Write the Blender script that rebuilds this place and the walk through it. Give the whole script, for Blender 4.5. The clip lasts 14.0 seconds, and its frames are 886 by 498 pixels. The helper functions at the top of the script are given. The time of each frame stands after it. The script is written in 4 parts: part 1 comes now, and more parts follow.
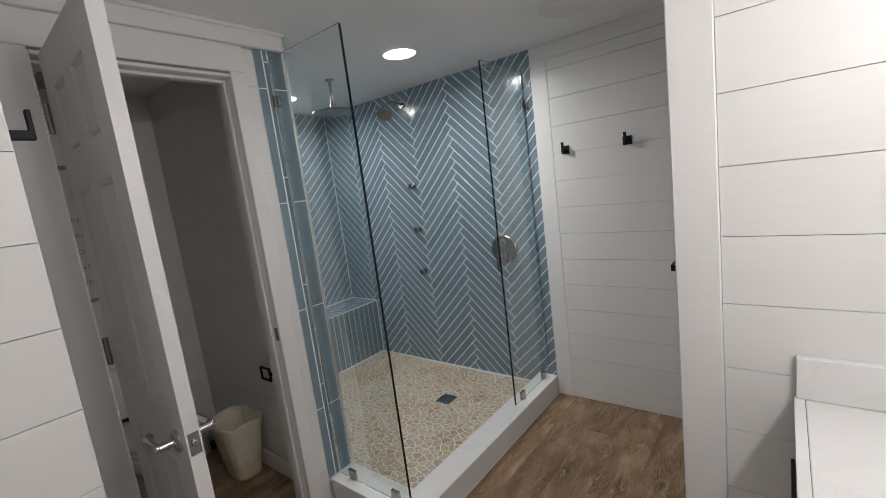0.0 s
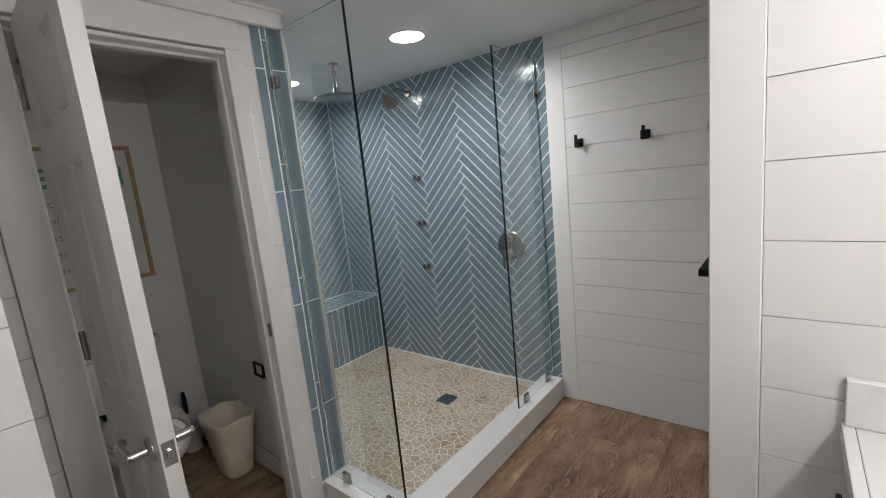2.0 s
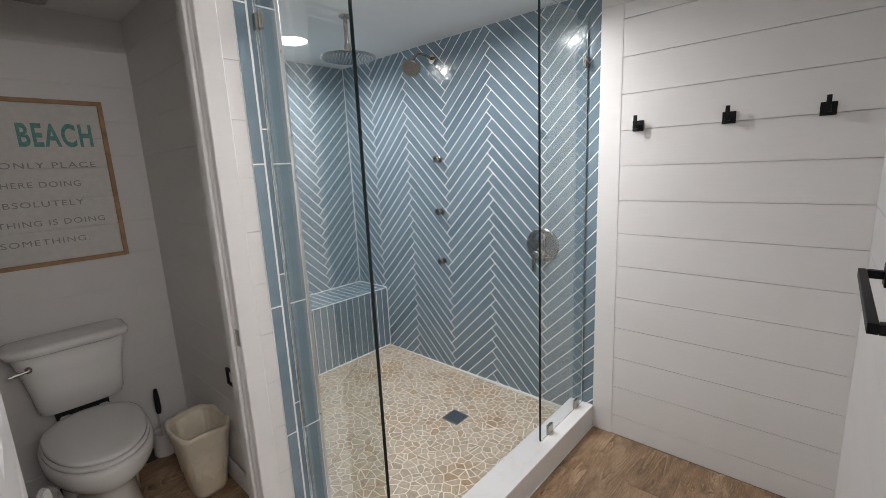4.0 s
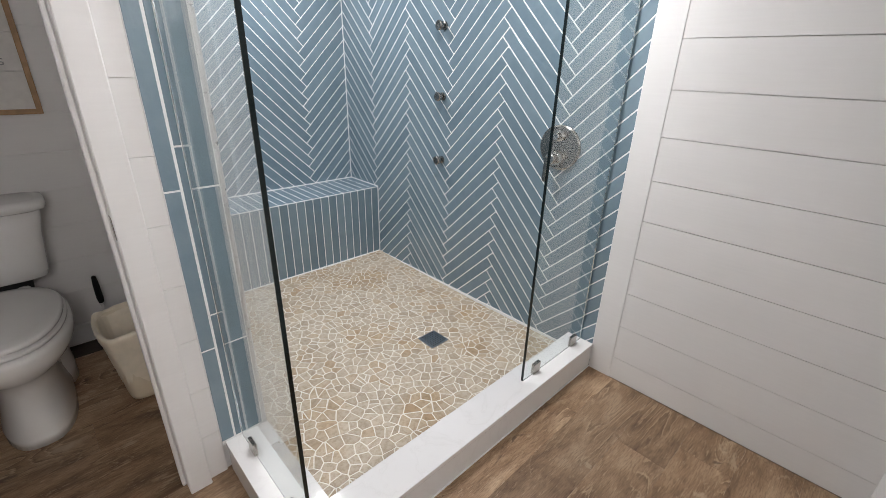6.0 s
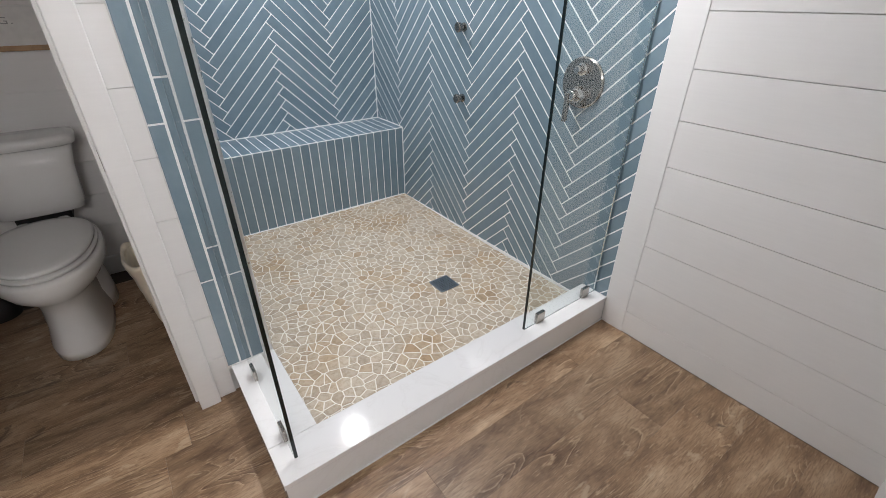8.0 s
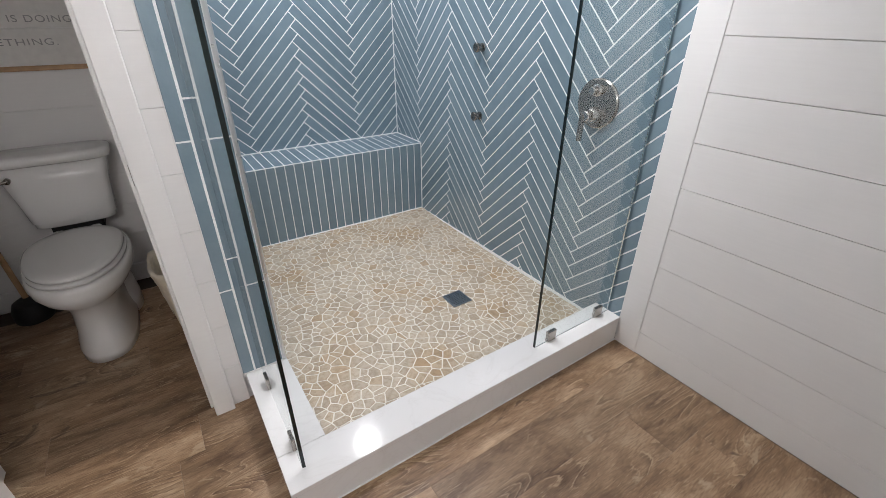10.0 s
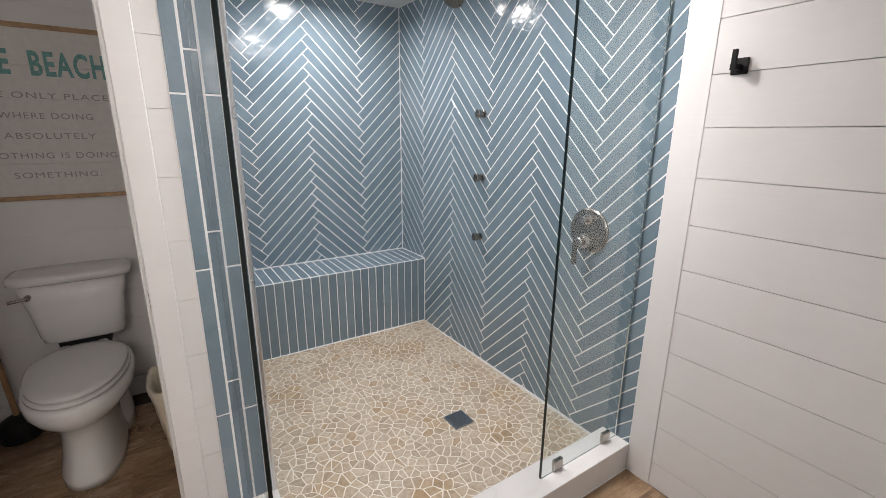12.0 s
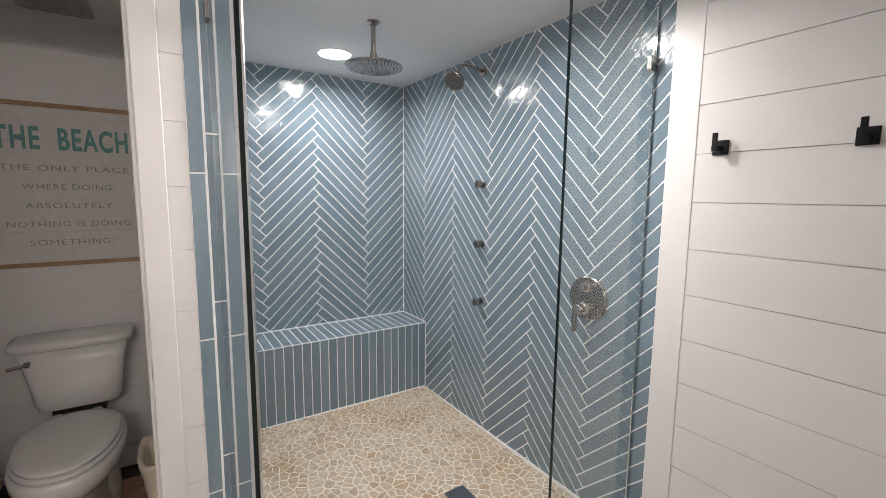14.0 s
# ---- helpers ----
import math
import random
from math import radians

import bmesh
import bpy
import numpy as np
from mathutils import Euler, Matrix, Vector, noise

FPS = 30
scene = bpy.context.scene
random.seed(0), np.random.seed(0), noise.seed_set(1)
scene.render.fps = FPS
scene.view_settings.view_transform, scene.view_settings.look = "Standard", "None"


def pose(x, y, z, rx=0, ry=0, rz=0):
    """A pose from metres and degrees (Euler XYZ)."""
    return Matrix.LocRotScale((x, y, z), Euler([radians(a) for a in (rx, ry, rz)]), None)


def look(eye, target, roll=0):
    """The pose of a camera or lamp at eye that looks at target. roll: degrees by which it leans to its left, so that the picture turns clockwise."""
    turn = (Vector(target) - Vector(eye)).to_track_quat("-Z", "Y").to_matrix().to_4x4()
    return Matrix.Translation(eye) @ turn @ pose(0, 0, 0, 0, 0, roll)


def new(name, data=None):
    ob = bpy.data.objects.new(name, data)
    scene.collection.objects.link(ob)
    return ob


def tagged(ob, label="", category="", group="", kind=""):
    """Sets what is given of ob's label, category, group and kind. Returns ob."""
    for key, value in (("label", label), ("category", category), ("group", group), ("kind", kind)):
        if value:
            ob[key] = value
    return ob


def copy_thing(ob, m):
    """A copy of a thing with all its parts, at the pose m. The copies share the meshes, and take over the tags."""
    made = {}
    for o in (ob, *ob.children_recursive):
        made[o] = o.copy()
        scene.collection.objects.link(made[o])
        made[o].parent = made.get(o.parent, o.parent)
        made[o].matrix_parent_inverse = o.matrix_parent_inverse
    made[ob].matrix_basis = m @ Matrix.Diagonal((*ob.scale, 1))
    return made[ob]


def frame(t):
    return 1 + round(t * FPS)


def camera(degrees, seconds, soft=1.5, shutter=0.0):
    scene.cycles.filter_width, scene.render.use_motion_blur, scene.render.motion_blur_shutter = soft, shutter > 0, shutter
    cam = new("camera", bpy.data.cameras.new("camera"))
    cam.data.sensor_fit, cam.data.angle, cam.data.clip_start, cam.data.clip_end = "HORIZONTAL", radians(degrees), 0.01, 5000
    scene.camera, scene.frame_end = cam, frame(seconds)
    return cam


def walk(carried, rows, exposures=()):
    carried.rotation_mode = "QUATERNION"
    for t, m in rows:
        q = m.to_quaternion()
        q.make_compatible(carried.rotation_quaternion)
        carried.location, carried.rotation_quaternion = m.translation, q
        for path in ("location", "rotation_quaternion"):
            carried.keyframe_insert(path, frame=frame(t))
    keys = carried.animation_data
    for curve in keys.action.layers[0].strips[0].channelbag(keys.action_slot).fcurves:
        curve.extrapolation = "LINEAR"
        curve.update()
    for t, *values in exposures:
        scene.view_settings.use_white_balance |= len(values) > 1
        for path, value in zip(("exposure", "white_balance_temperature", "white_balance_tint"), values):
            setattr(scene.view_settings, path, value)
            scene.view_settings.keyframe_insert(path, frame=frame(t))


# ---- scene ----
cam = camera(91.7, 14.0, soft=0.75)
PATH = [
    (0, (-2.584, -1.233, 1.497), (-1.049, 0.014, 1.203), -7.2),
    (0.5, (-2.567, -1.226, 1.499), (-1.038, 0.026, 1.19), -6.9),
    (1, (-2.545, -1.206, 1.494), (-1.017, 0.045, 1.182), -6.6),
    (1.5, (-2.523, -1.19, 1.482), (-1.001, 0.07, 1.172), -6.3),
    (2, (-2.498, -1.157, 1.488), (-0.978, 0.102, 1.167), -5.8),
    (2.5, (-2.458, -1.09, 1.483), (-0.94, 0.171, 1.154), -4.0),
    (3, (-2.378, -0.976, 1.487), (-0.859, 0.282, 1.151), -3.2),
    (3.2, (-2.351, -0.921, 1.492), (-0.823, 0.325, 1.155), -3.0),
    (5.3, (-1.833, -0.86, 1.368), (-0.588, 0.588, 0.774), -0.5),
    (5.5, (-1.803, -0.827, 1.35), (-0.564, 0.6, 0.695), 0.3),
    (6, (-1.731, -0.727, 1.321), (-0.445, 0.59, 0.538), 1.6),
    (6.5, (-1.694, -0.698, 1.297), (-0.467, 0.59, 0.382), 1.1),
    (7, (-1.609, -0.751, 1.286), (-0.498, 0.588, 0.301), 0.6),
    (9.5, (-1.547, -0.846, 1.305), (-0.543, 0.561, 0.3), 0.4),
    (10, (-1.546, -0.85, 1.316), (-0.563, 0.605, 0.358), 0.3),
    (10.5, (-1.544, -0.857, 1.342), (-0.541, 0.644, 0.482), 0.4),
    (11, (-1.55, -0.866, 1.36), (-0.518, 0.686, 0.635), 0.6),
    (11.5, (-1.552, -0.876, 1.378), (-0.499, 0.716, 0.78), 0.5),
    (12, (-1.556, -0.878, 1.398), (-0.491, 0.735, 0.887), 0.5),
    (12.5, (-1.561, -0.887, 1.411), (-0.486, 0.744, 0.982), 0.5),
    (13, (-1.566, -0.895, 1.426), (-0.486, 0.751, 1.072), 0.4),
    (13.5, (-1.571, -0.901, 1.432), (-0.484, 0.753, 1.138), 0.4),
    (14, (-1.576, -0.904, 1.442), (-0.487, 0.756, 1.199), 0.6),
]
walk(cam, [(t, look(eye, target, roll)) for t, eye, target, roll in PATH], [(0, -0.34, 6350, 10), (1.5, -0.28, 6350, 10), (3, 0.06, 6420, 11.5), (5.5, 0.46, 6380, 12.5), (9.5, 0.48, 6200, 12.5), (11.5, 0.42, 6560, 15.2), (14, 0.41, 6780, 15.6)])

# ---- light ----
world = bpy.data.worlds.new("world")
scene.world = world
world.use_nodes = True
world.node_tree.nodes["Background"].inputs["Color"].default_value = (0.5, 0.5, 0.52, 1)
world.node_tree.nodes["Background"].inputs["Strength"].default_value = 0.02

CEIL = 2.25
DOWNLIGHTS = [(-0.671, 0.457), (-0.686, 1.607)]
BULBS = [-2.28, -2.10, -1.92]


def lamp(name, kind, m, watts, colour, size=0.1):
    data = bpy.data.lights.new(name, kind)
    data.energy, data.color = watts, colour
    if kind == "AREA":
        data.shape, data.size, data.spread = "DISK", size, radians(168)
    else:
        data.shadow_soft_size = size
    ob = new(name, data)
    ob.matrix_world = m
    return ob


for x, y in DOWNLIGHTS:
    lamp("downlight_lamp", "AREA", pose(x, y, CEIL - 0.020), 8.4, (1.0, 0.985, 0.972), 0.10)
for x in BULBS:
    lamp("vanity_lamp", "POINT", pose(x, -1.70, 1.88), 7.0, (1.0, 0.965, 0.935), 0.045)


# ---- materials ----
def shader(name):
    m = bpy.data.materials.new(name)
    m.use_nodes = True
    nt = m.node_tree
    return m, nt, nt.nodes["Principled BSDF"]


def node(nt, kind, **sets):
    n = nt.nodes.new(kind)
    for key, value in sets.items():
        n.inputs[key.replace("_", " ")].default_value = value
    return n


def coords(nt, scale=(1, 1, 1), shift=False):
    tc = nt.nodes.new("ShaderNodeTexCoord")
    mp = nt.nodes.new("ShaderNodeMapping")
    mp.inputs["Scale"].default_value = scale
    nt.links.new(tc.outputs["Object"], mp.inputs["Vector"])
    if shift:
        info = nt.nodes.new("ShaderNodeObjectInfo")
        mul = nt.nodes.new("ShaderNodeVectorMath")
        mul.operation = "SCALE"
        mul.inputs[0].default_value = (13.0, 7.0, 5.0)
        nt.links.new(info.outputs["Random"], mul.inputs["Scale"])
        nt.links.new(mul.outputs["Vector"], mp.inputs["Location"])
    return mp.outputs["Vector"]


def noise_tex(nt, vec, scale, detail=4.0, rough=0.55, distort=0.0):
    n = node(nt, "ShaderNodeTexNoise", Scale=scale, Detail=detail, Roughness=rough, Distortion=distort)
    nt.links.new(vec, n.inputs["Vector"])
    return n.outputs["Fac"]


def ramp(nt, fac, *stops):
    r = nt.nodes.new("ShaderNodeValToRGB")
    while len(r.color_ramp.elements) < len(stops):
        r.color_ramp.elements.new(0.5)
    for e, (pos, col) in zip(r.color_ramp.elements, stops):
        e.position, e.color = pos, (*col, 1)
    nt.links.new(fac, r.inputs["Fac"])
    return r.outputs["Color"]


def mix(nt, a, b, fac, mode="MIX"):
    n = nt.nodes.new("ShaderNodeMix")
    n.data_type, n.blend_type = "RGBA", mode
    for sock, value in ((n.inputs[6], a), (n.inputs[7], b), (n.inputs[0], fac)):
        if isinstance(value, (int, float)):
            sock.default_value = value
        elif isinstance(value, tuple):
            sock.default_value = (*value, 1)
        else:
            nt.links.new(value, sock)
    return n.outputs[2]


def bump(nt, bsdf, height, strength, distance):
    b = node(nt, "ShaderNodeBump", Strength=strength, Distance=distance)
    nt.links.new(height, b.inputs["Height"])
    nt.links.new(b.outputs["Normal"], bsdf.inputs["Normal"])


def plain(name, colour, rough, metal=0.0, vary=0.06, scale=30.0, relief=0.0):
    """A surface of one colour with slight mottling and fine relief."""
    m, nt, b = shader(name)
    v = coords(nt)
    dark = tuple(c * (1 - vary) for c in colour)
    light = tuple(min(1.0, c * (1 + vary)) for c in colour)
    nt.links.new(ramp(nt, noise_tex(nt, v, scale), (0.3, dark), (0.7, light)), b.inputs["Base Color"])
    b.inputs["Roughness"].default_value, b.inputs["Metallic"].default_value = rough, metal
    if relief:
        bump(nt, b, noise_tex(nt, v, scale * 6, 3), 0.25, relief)
    return m


def paint_mat(name, colour, rough=0.42):
    m, nt, b = shader(name)
    v = coords(nt)
    d = tuple(c * 0.965 for c in colour)
    big = ramp(nt, noise_tex(nt, v, 2.2, 3), (0.35, d), (0.7, colour))
    streak = ramp(nt, noise_tex(nt, coords(nt, (2, 2, 40)), 3.0, 3), (0.35, (0.97, 0.97, 0.97)), (0.65, (1, 1, 1)))
    nt.links.new(mix(nt, big, streak, 0.6, "MULTIPLY"), b.inputs["Base Color"])
    r = node(nt, "ShaderNodeMapRange")
    r.inputs["To Min"].default_value, r.inputs["To Max"].default_value = rough - 0.07, rough + 0.1
    nt.links.new(noise_tex(nt, v, 9.0), r.inputs["Value"])
    nt.links.new(r.outputs["Result"], b.inputs["Roughness"])
    bump(nt, b, noise_tex(nt, v, 160.0, 3), 0.12, 0.001)
    return m


def tile_mat():
    m, nt, b = shader("blue_glazed_tile")
    v = coords(nt)
    info = nt.nodes.new("ShaderNodeObjectInfo")
    tone = ramp(nt, info.outputs["Random"], (0.0, (0.170, 0.240, 0.288)), (0.45, (0.193, 0.268, 0.318)), (1.0, (0.218, 0.296, 0.346)))
    cloud = ramp(nt, noise_tex(nt, coords(nt, (1, 1, 1), True), 14.0, 4, 0.6), (0.32, (0.83, 0.86, 0.89)), (0.66, (1.03, 1.02, 1.02)))
    nt.links.new(mix(nt, tone, cloud, 0.8, "MULTIPLY"), b.inputs["Base Color"])
    b.inputs["Roughness"].default_value = 0.10
    b.inputs["Coat Weight"].default_value = 0.3
    b.inputs["Coat Roughness"].default_value = 0.04
    bump(nt, b, noise_tex(nt, coords(nt, (1, 1, 1), True), 34.0, 3, 0.55), 0.46, 0.0042)
    return m


def stone_mat():
    m, nt, b = shader("tan_stone")
    info = nt.nodes.new("ShaderNodeObjectInfo")
    geo = nt.nodes.new("ShaderNodeNewGeometry")
    add = nt.nodes.new("ShaderNodeMath")
    add.operation = "ADD"
    nt.links.new(info.outputs["Random"], add.inputs[0])
    nt.links.new(geo.outputs["Random Per Island"], add.inputs[1])
    fr = nt.nodes.new("ShaderNodeMath")
    fr.operation = "FRACT"
    nt.links.new(add.outputs[0], fr.inputs[0])
    tone = ramp(nt, fr.outputs[0], (0.0, (0.445, 0.366, 0.272)), (0.35, (0.515, 0.436, 0.334)), (0.80, (0.585, 0.506, 0.395)), (0.94, (0.54, 0.435, 0.31)), (1.0, (0.46, 0.345, 0.225)))
    v = coords(nt)
    grain = ramp(nt, noise_tex(nt, v, 60.0, 5, 0.65), (0.34, (0.72, 0.67, 0.60)), (0.56, (1.03, 1.03, 1.03)))
    patch = ramp(nt, noise_tex(nt, v, 3.2, 3, 0.5), (0.34, (0.84, 0.71, 0.54)), (0.50, (1, 1, 1)))
    c = mix(nt, tone, grain, 0.8, "MULTIPLY")
    nt.links.new(mix(nt, c, patch, 0.8, "MULTIPLY"), b.inputs["Base Color"])
    b.inputs["Roughness"].default_value = 0.5
    bump(nt, b, noise_tex(nt, v, 90.0, 4), 0.3, 0.002)
    return m


def math_node(nt, op, a, b=0.0):
    n = nt.nodes.new("ShaderNodeMath")
    n.operation = op
    for sock, value in zip(n.inputs, (a, b)):
        if isinstance(value, (int, float)):
            sock.default_value = value
        else:
            nt.links.new(value, sock)
    return n.outputs[0]


def wood_floor_mat():
    m, nt, b = shader("vinyl_oak_plank")
    soft = noise_tex(nt, coords(nt, (1.0, 3.0, 1.0), True), 3.2, 5, 0.6, 0.5)
    base = ramp(nt, soft, (0.33, (0.135, 0.080, 0.047)), (0.44, (0.225, 0.144, 0.088)), (0.55, (0.305, 0.207, 0.134)), (0.68, (0.405, 0.298, 0.208)))
    # growth rings: level lines of a long soft field
    field = noise_tex(nt, coords(nt, (0.9, 4.2, 1.0), True), 2.1, 1.5, 0.4, 0.25)
    wob = math_node(nt, "MULTIPLY", noise_tex(nt, coords(nt, (6.0, 30.0, 1.0), True), 5.0, 3, 0.6), 0.035)
    rings = math_node(nt, "FRACT", math_node(nt, "MULTIPLY", math_node(nt, "ADD", field, wob), 17.0))
    pale = ramp(nt, rings, (0.80, (0, 0, 0)), (0.90, (0.55, 0.55, 0.55)), (1.0, (0, 0, 0)))
    dark = ramp(nt, rings, (0.0, (0.60, 0.56, 0.52)), (0.5, (1, 1, 1)))
    where = ramp(nt, noise_tex(nt, coords(nt, (1.0, 2.2, 1.0), True), 3.4, 3, 0.5), (0.48, (0, 0, 0)), (0.60, (1, 1, 1)))
    c = mix(nt, base, mix(nt, (1.0, 1.0, 1.0), dark, where), 1.0, "MULTIPLY")
    c = mix(nt, c, (0.57, 0.445, 0.32), mix(nt, (0.0, 0.0, 0.0), pale, where))
    # short open pores and limed flecks
    pore = noise_tex(nt, coords(nt, (7.0, 64.0, 1.0), True), 4.0, 4, 0.75)
    c = mix(nt, c, ramp(nt, pore, (0.38, (0.66, 0.63, 0.60)), (0.50, (0.98, 0.97, 0.96)), (0.62, (1.12, 1.11, 1.10))), 0.9, "MULTIPLY")
    lime = ramp(nt, noise_tex(nt, coords(nt, (6.0, 46.0, 1.0), True), 4.0, 4, 0.75), (0.57, (0, 0, 0)), (0.68, (0.55, 0.55, 0.55)))
    c = mix(nt, c, (0.52, 0.405, 0.29), lime)
    blot = ramp(nt, noise_tex(nt, coords(nt, (1.0, 2.0, 1.0), True), 5.0, 6, 0.68, 0.4), (0.60, (0, 0, 0)), (0.65, (0.6, 0.6, 0.6)))
    c = mix(nt, c, (0.45, 0.355, 0.26), blot)
    knot = ramp(nt, noise_tex(nt, coords(nt, (1.0, 1.7, 1.0), True), 6.0, 4, 0.6, 0.9), (0.66, (0, 0, 0)), (0.72, (0.8, 0.8, 0.8)))
    c = mix(nt, c, (0.09, 0.056, 0.036), knot)
    info = nt.nodes.new("ShaderNodeObjectInfo")
    tone = ramp(nt, info.outputs["Random"], (0.0, (0.88, 0.86, 0.80)), (1.0, (1.24, 1.20, 1.10)))
    nt.links.new(mix(nt, c, tone, 1.0, "MULTIPLY"), b.inputs["Base Color"])
    b.inputs["Roughness"].default_value = 0.42
    bump(nt, b, pore, 0.35, 0.0012)
    return m


def quartz_mat():
    m, nt, b = shader("white_quartz")
    v = coords(nt)
    vein = noise_tex(nt, v, 2.6, 6, 0.6, 1.4)
    d = nt.nodes.new("ShaderNodeMath")
    d.operation = "SUBTRACT"
    d.inputs[1].default_value = 0.5
    nt.links.new(vein, d.inputs[0])
    a = nt.nodes.new("ShaderNodeMath")
    a.operation = "ABSOLUTE"
    nt.links.new(d.outputs[0], a.inputs[0])
    nt.links.new(ramp(nt, a.outputs[0], (0.0, (0.745, 0.735, 0.722)), (0.012, (0.770, 0.761, 0.750)), (0.04, (0.78, 0.772, 0.762))), b.inputs["Base Color"])
    b.inputs["Roughness"].default_value = 0.09
    return m


def metal_mat(name, colour, rough):
    m, nt, b = shader(name)
    b.inputs["Base Color"].default_value = (*colour, 1)
    b.inputs["Metallic"].default_value = 1.0
    r = node(nt, "ShaderNodeMapRange")
    r.inputs["To Min"].default_value, r.inputs["To Max"].default_value = rough * 0.7, rough * 1.35
    nt.links.new(noise_tex(nt, coords(nt), 45.0), r.inputs["Value"])
    nt.links.new(r.outputs["Result"], b.inputs["Roughness"])
    return m


def glass_mat():
    m, nt, b = shader("clear_glass")
    b.inputs["Base Color"].default_value = (0.92, 0.965, 0.955, 1)
    b.inputs["Roughness"].default_value = 0.0
    b.inputs["IOR"].default_value = 1.5
    b.inputs["Transmission Weight"].default_value = 1.0
    return m


def glow_mat(name, colour, strength):
    m, nt, b = shader(name)
    b.inputs["Base Color"].default_value = (0.8, 0.8, 0.8, 1)
    b.inputs["Emission Color"].default_value = (*colour, 1)
    b.inputs["Emission Strength"].default_value = strength
    return m


WHITE = paint_mat("white_satin_paint", (0.785, 0.772, 0.760))
TRIM = paint_mat("white_trim_paint", (0.800, 0.788, 0.777), 0.35)
CEILING_PAINT = paint_mat("flat_ceiling_paint", (0.89, 0.89, 0.89), 0.75)
SEAM = plain("painted_joint", (0.70, 0.69, 0.68), 0.7)
TILE = tile_mat()
GROUT = plain("white_grout", (0.86, 0.87, 0.87), 0.75, 0, 0.05, 60, 0.001)
STONE = stone_mat()
STONE_GROUT = plain("cream_grout", (0.81, 0.77, 0.69), 0.8, 0, 0.08, 50, 0.001)
WOOD_FLOOR = wood_floor_mat()
FLOOR_GAP = plain("plank_gap", (0.06, 0.045, 0.035), 0.8)
QUARTZ = quartz_mat()
NICKEL = metal_mat("brushed_nickel", (0.40, 0.37, 0.34), 0.2)
# Darker copy of NICKEL, so the body jets stand out from the tile.
JET_NICKEL = metal_mat("darker_nickel", (0.31, 0.288, 0.265), 0.17)
DARK_NICKEL = metal_mat("dark_spray_face", (0.22, 0.21, 0.20), 0.3)
CHROME = metal_mat("satin_chrome", (0.60, 0.59, 0.58), 0.16)
STEEL = metal_mat("drain_steel", (0.30, 0.34, 0.38), 0.35)
BLACK = plain("matt_black_metal", (0.010, 0.010, 0.011), 0.5)
BLACK.node_tree.nodes["Principled BSDF"].inputs["Specular IOR Level"].default_value = 0.2
ALUMINIUM = metal_mat("edge_aluminium", (0.72, 0.73, 0.74), 0.3)
GLASS = glass_mat()
GLASS_EDGE = plain("polished_glass_edge", (0.006, 0.014, 0.014), 0.12)
GLASS_TOP = plain("pale_glass_edge", (0.22, 0.30, 0.30), 0.1)
PORCELAIN = plain("white_porcelain", (0.80, 0.79, 0.775), 0.045, 0, 0.01, 3)
SEAT = plain("white_seat_plastic", (0.78, 0.77, 0.755), 0.1, 0, 0.01, 3)
CREAM = plain("cream_plastic", (0.76, 0.67, 0.51), 0.4, 0, 0.04, 20)
BAG = plain("thin_liner_film", (0.82, 0.74, 0.60), 0.3, 0, 0.06, 25, 0.003)
SIGN_BOARD = plain("whitewashed_board", (0.70, 0.68, 0.65), 0.7, 0, 0.05, 40, 0.001)
SIGN_WOOD = plain("light_pine_frame", (0.40, 0.25, 0.13), 0.6, 0, 0.2, 25, 0.001)
TEAL = plain("teal_print", (0.15, 0.35, 0.34), 0.7, 0, 0.2, 90)
GREY_INK = plain("grey_print", (0.31, 0.31, 0.305), 0.7)
RUBBER = plain("black_rubber", (0.009, 0.009, 0.009), 0.6)
VENT_GREY = plain("grey_vent_plastic", (0.42, 0.42, 0.42), 0.6)
SPEAKER_GREY = plain("grey_speaker_cloth", (0.17, 0.17, 0.175), 0.7)
DARK = plain("dark_opening", (0.03, 0.03, 0.03), 0.8)
LENS = glow_mat("lit_lens", (1.0, 0.95, 0.88), 14.0)
GLOBE = glow_mat("lit_globe", (1.0, 0.93, 0.86), 6.0)
CABINET = paint_mat("cabinet_paint", (0.72, 0.71, 0.70), 0.4)


# ---- builders ----
def part(name, bm, material, parent=None, label=""):
    """Links a bmesh as one mesh object, under a parent if given."""
    me = bpy.data.meshes.new(name)
    bm.to_mesh(me)
    bm.free()
    me.materials.append(material)
    ob = new(name, me)
    if parent:
        ob.parent = parent
    if label:
        ob["label"] = label
    return ob


def raw(name, verts, faces, material, parent=None, smooth=False):
    me = bpy.data.meshes.new(name)
    me.from_pydata(verts, [], faces)
    me.materials.append(material)
    if smooth:
        me.polygons.foreach_set("use_smooth", [True] * len(me.polygons))
    ob = new(name, me)
    if parent:
        ob.parent = parent
    return ob


def empty(name, label, category, at=(0, 0, 0), group="", kind=""):
    ob = new(name)
    ob.empty_display_size = 0.05
    ob.location = at
    return tagged(ob, label, category, group, kind)


def under(ob, parent):
    """Parents ob and keeps its place in the world."""
    ob.parent = parent
    ob.matrix_parent_inverse = Matrix.Translation(-Vector(parent.location))
    return ob


def box(bm, lo, hi, bevel=0.0, segments=1):
    size = [hi[i] - lo[i] for i in range(3)]
    mid = [(hi[i] + lo[i]) / 2 for i in range(3)]
    made = bmesh.ops.create_cube(bm, size=1.0, matrix=Matrix.Translation(mid) @ Matrix.Diagonal((*size, 1)))
    if bevel > 0:
        edges = list({e for v in made["verts"] for e in v.link_edges})
        bmesh.ops.bevel(bm, geom=edges, offset=bevel, segments=segments, profile=0.6, affect="EDGES")
    return bm


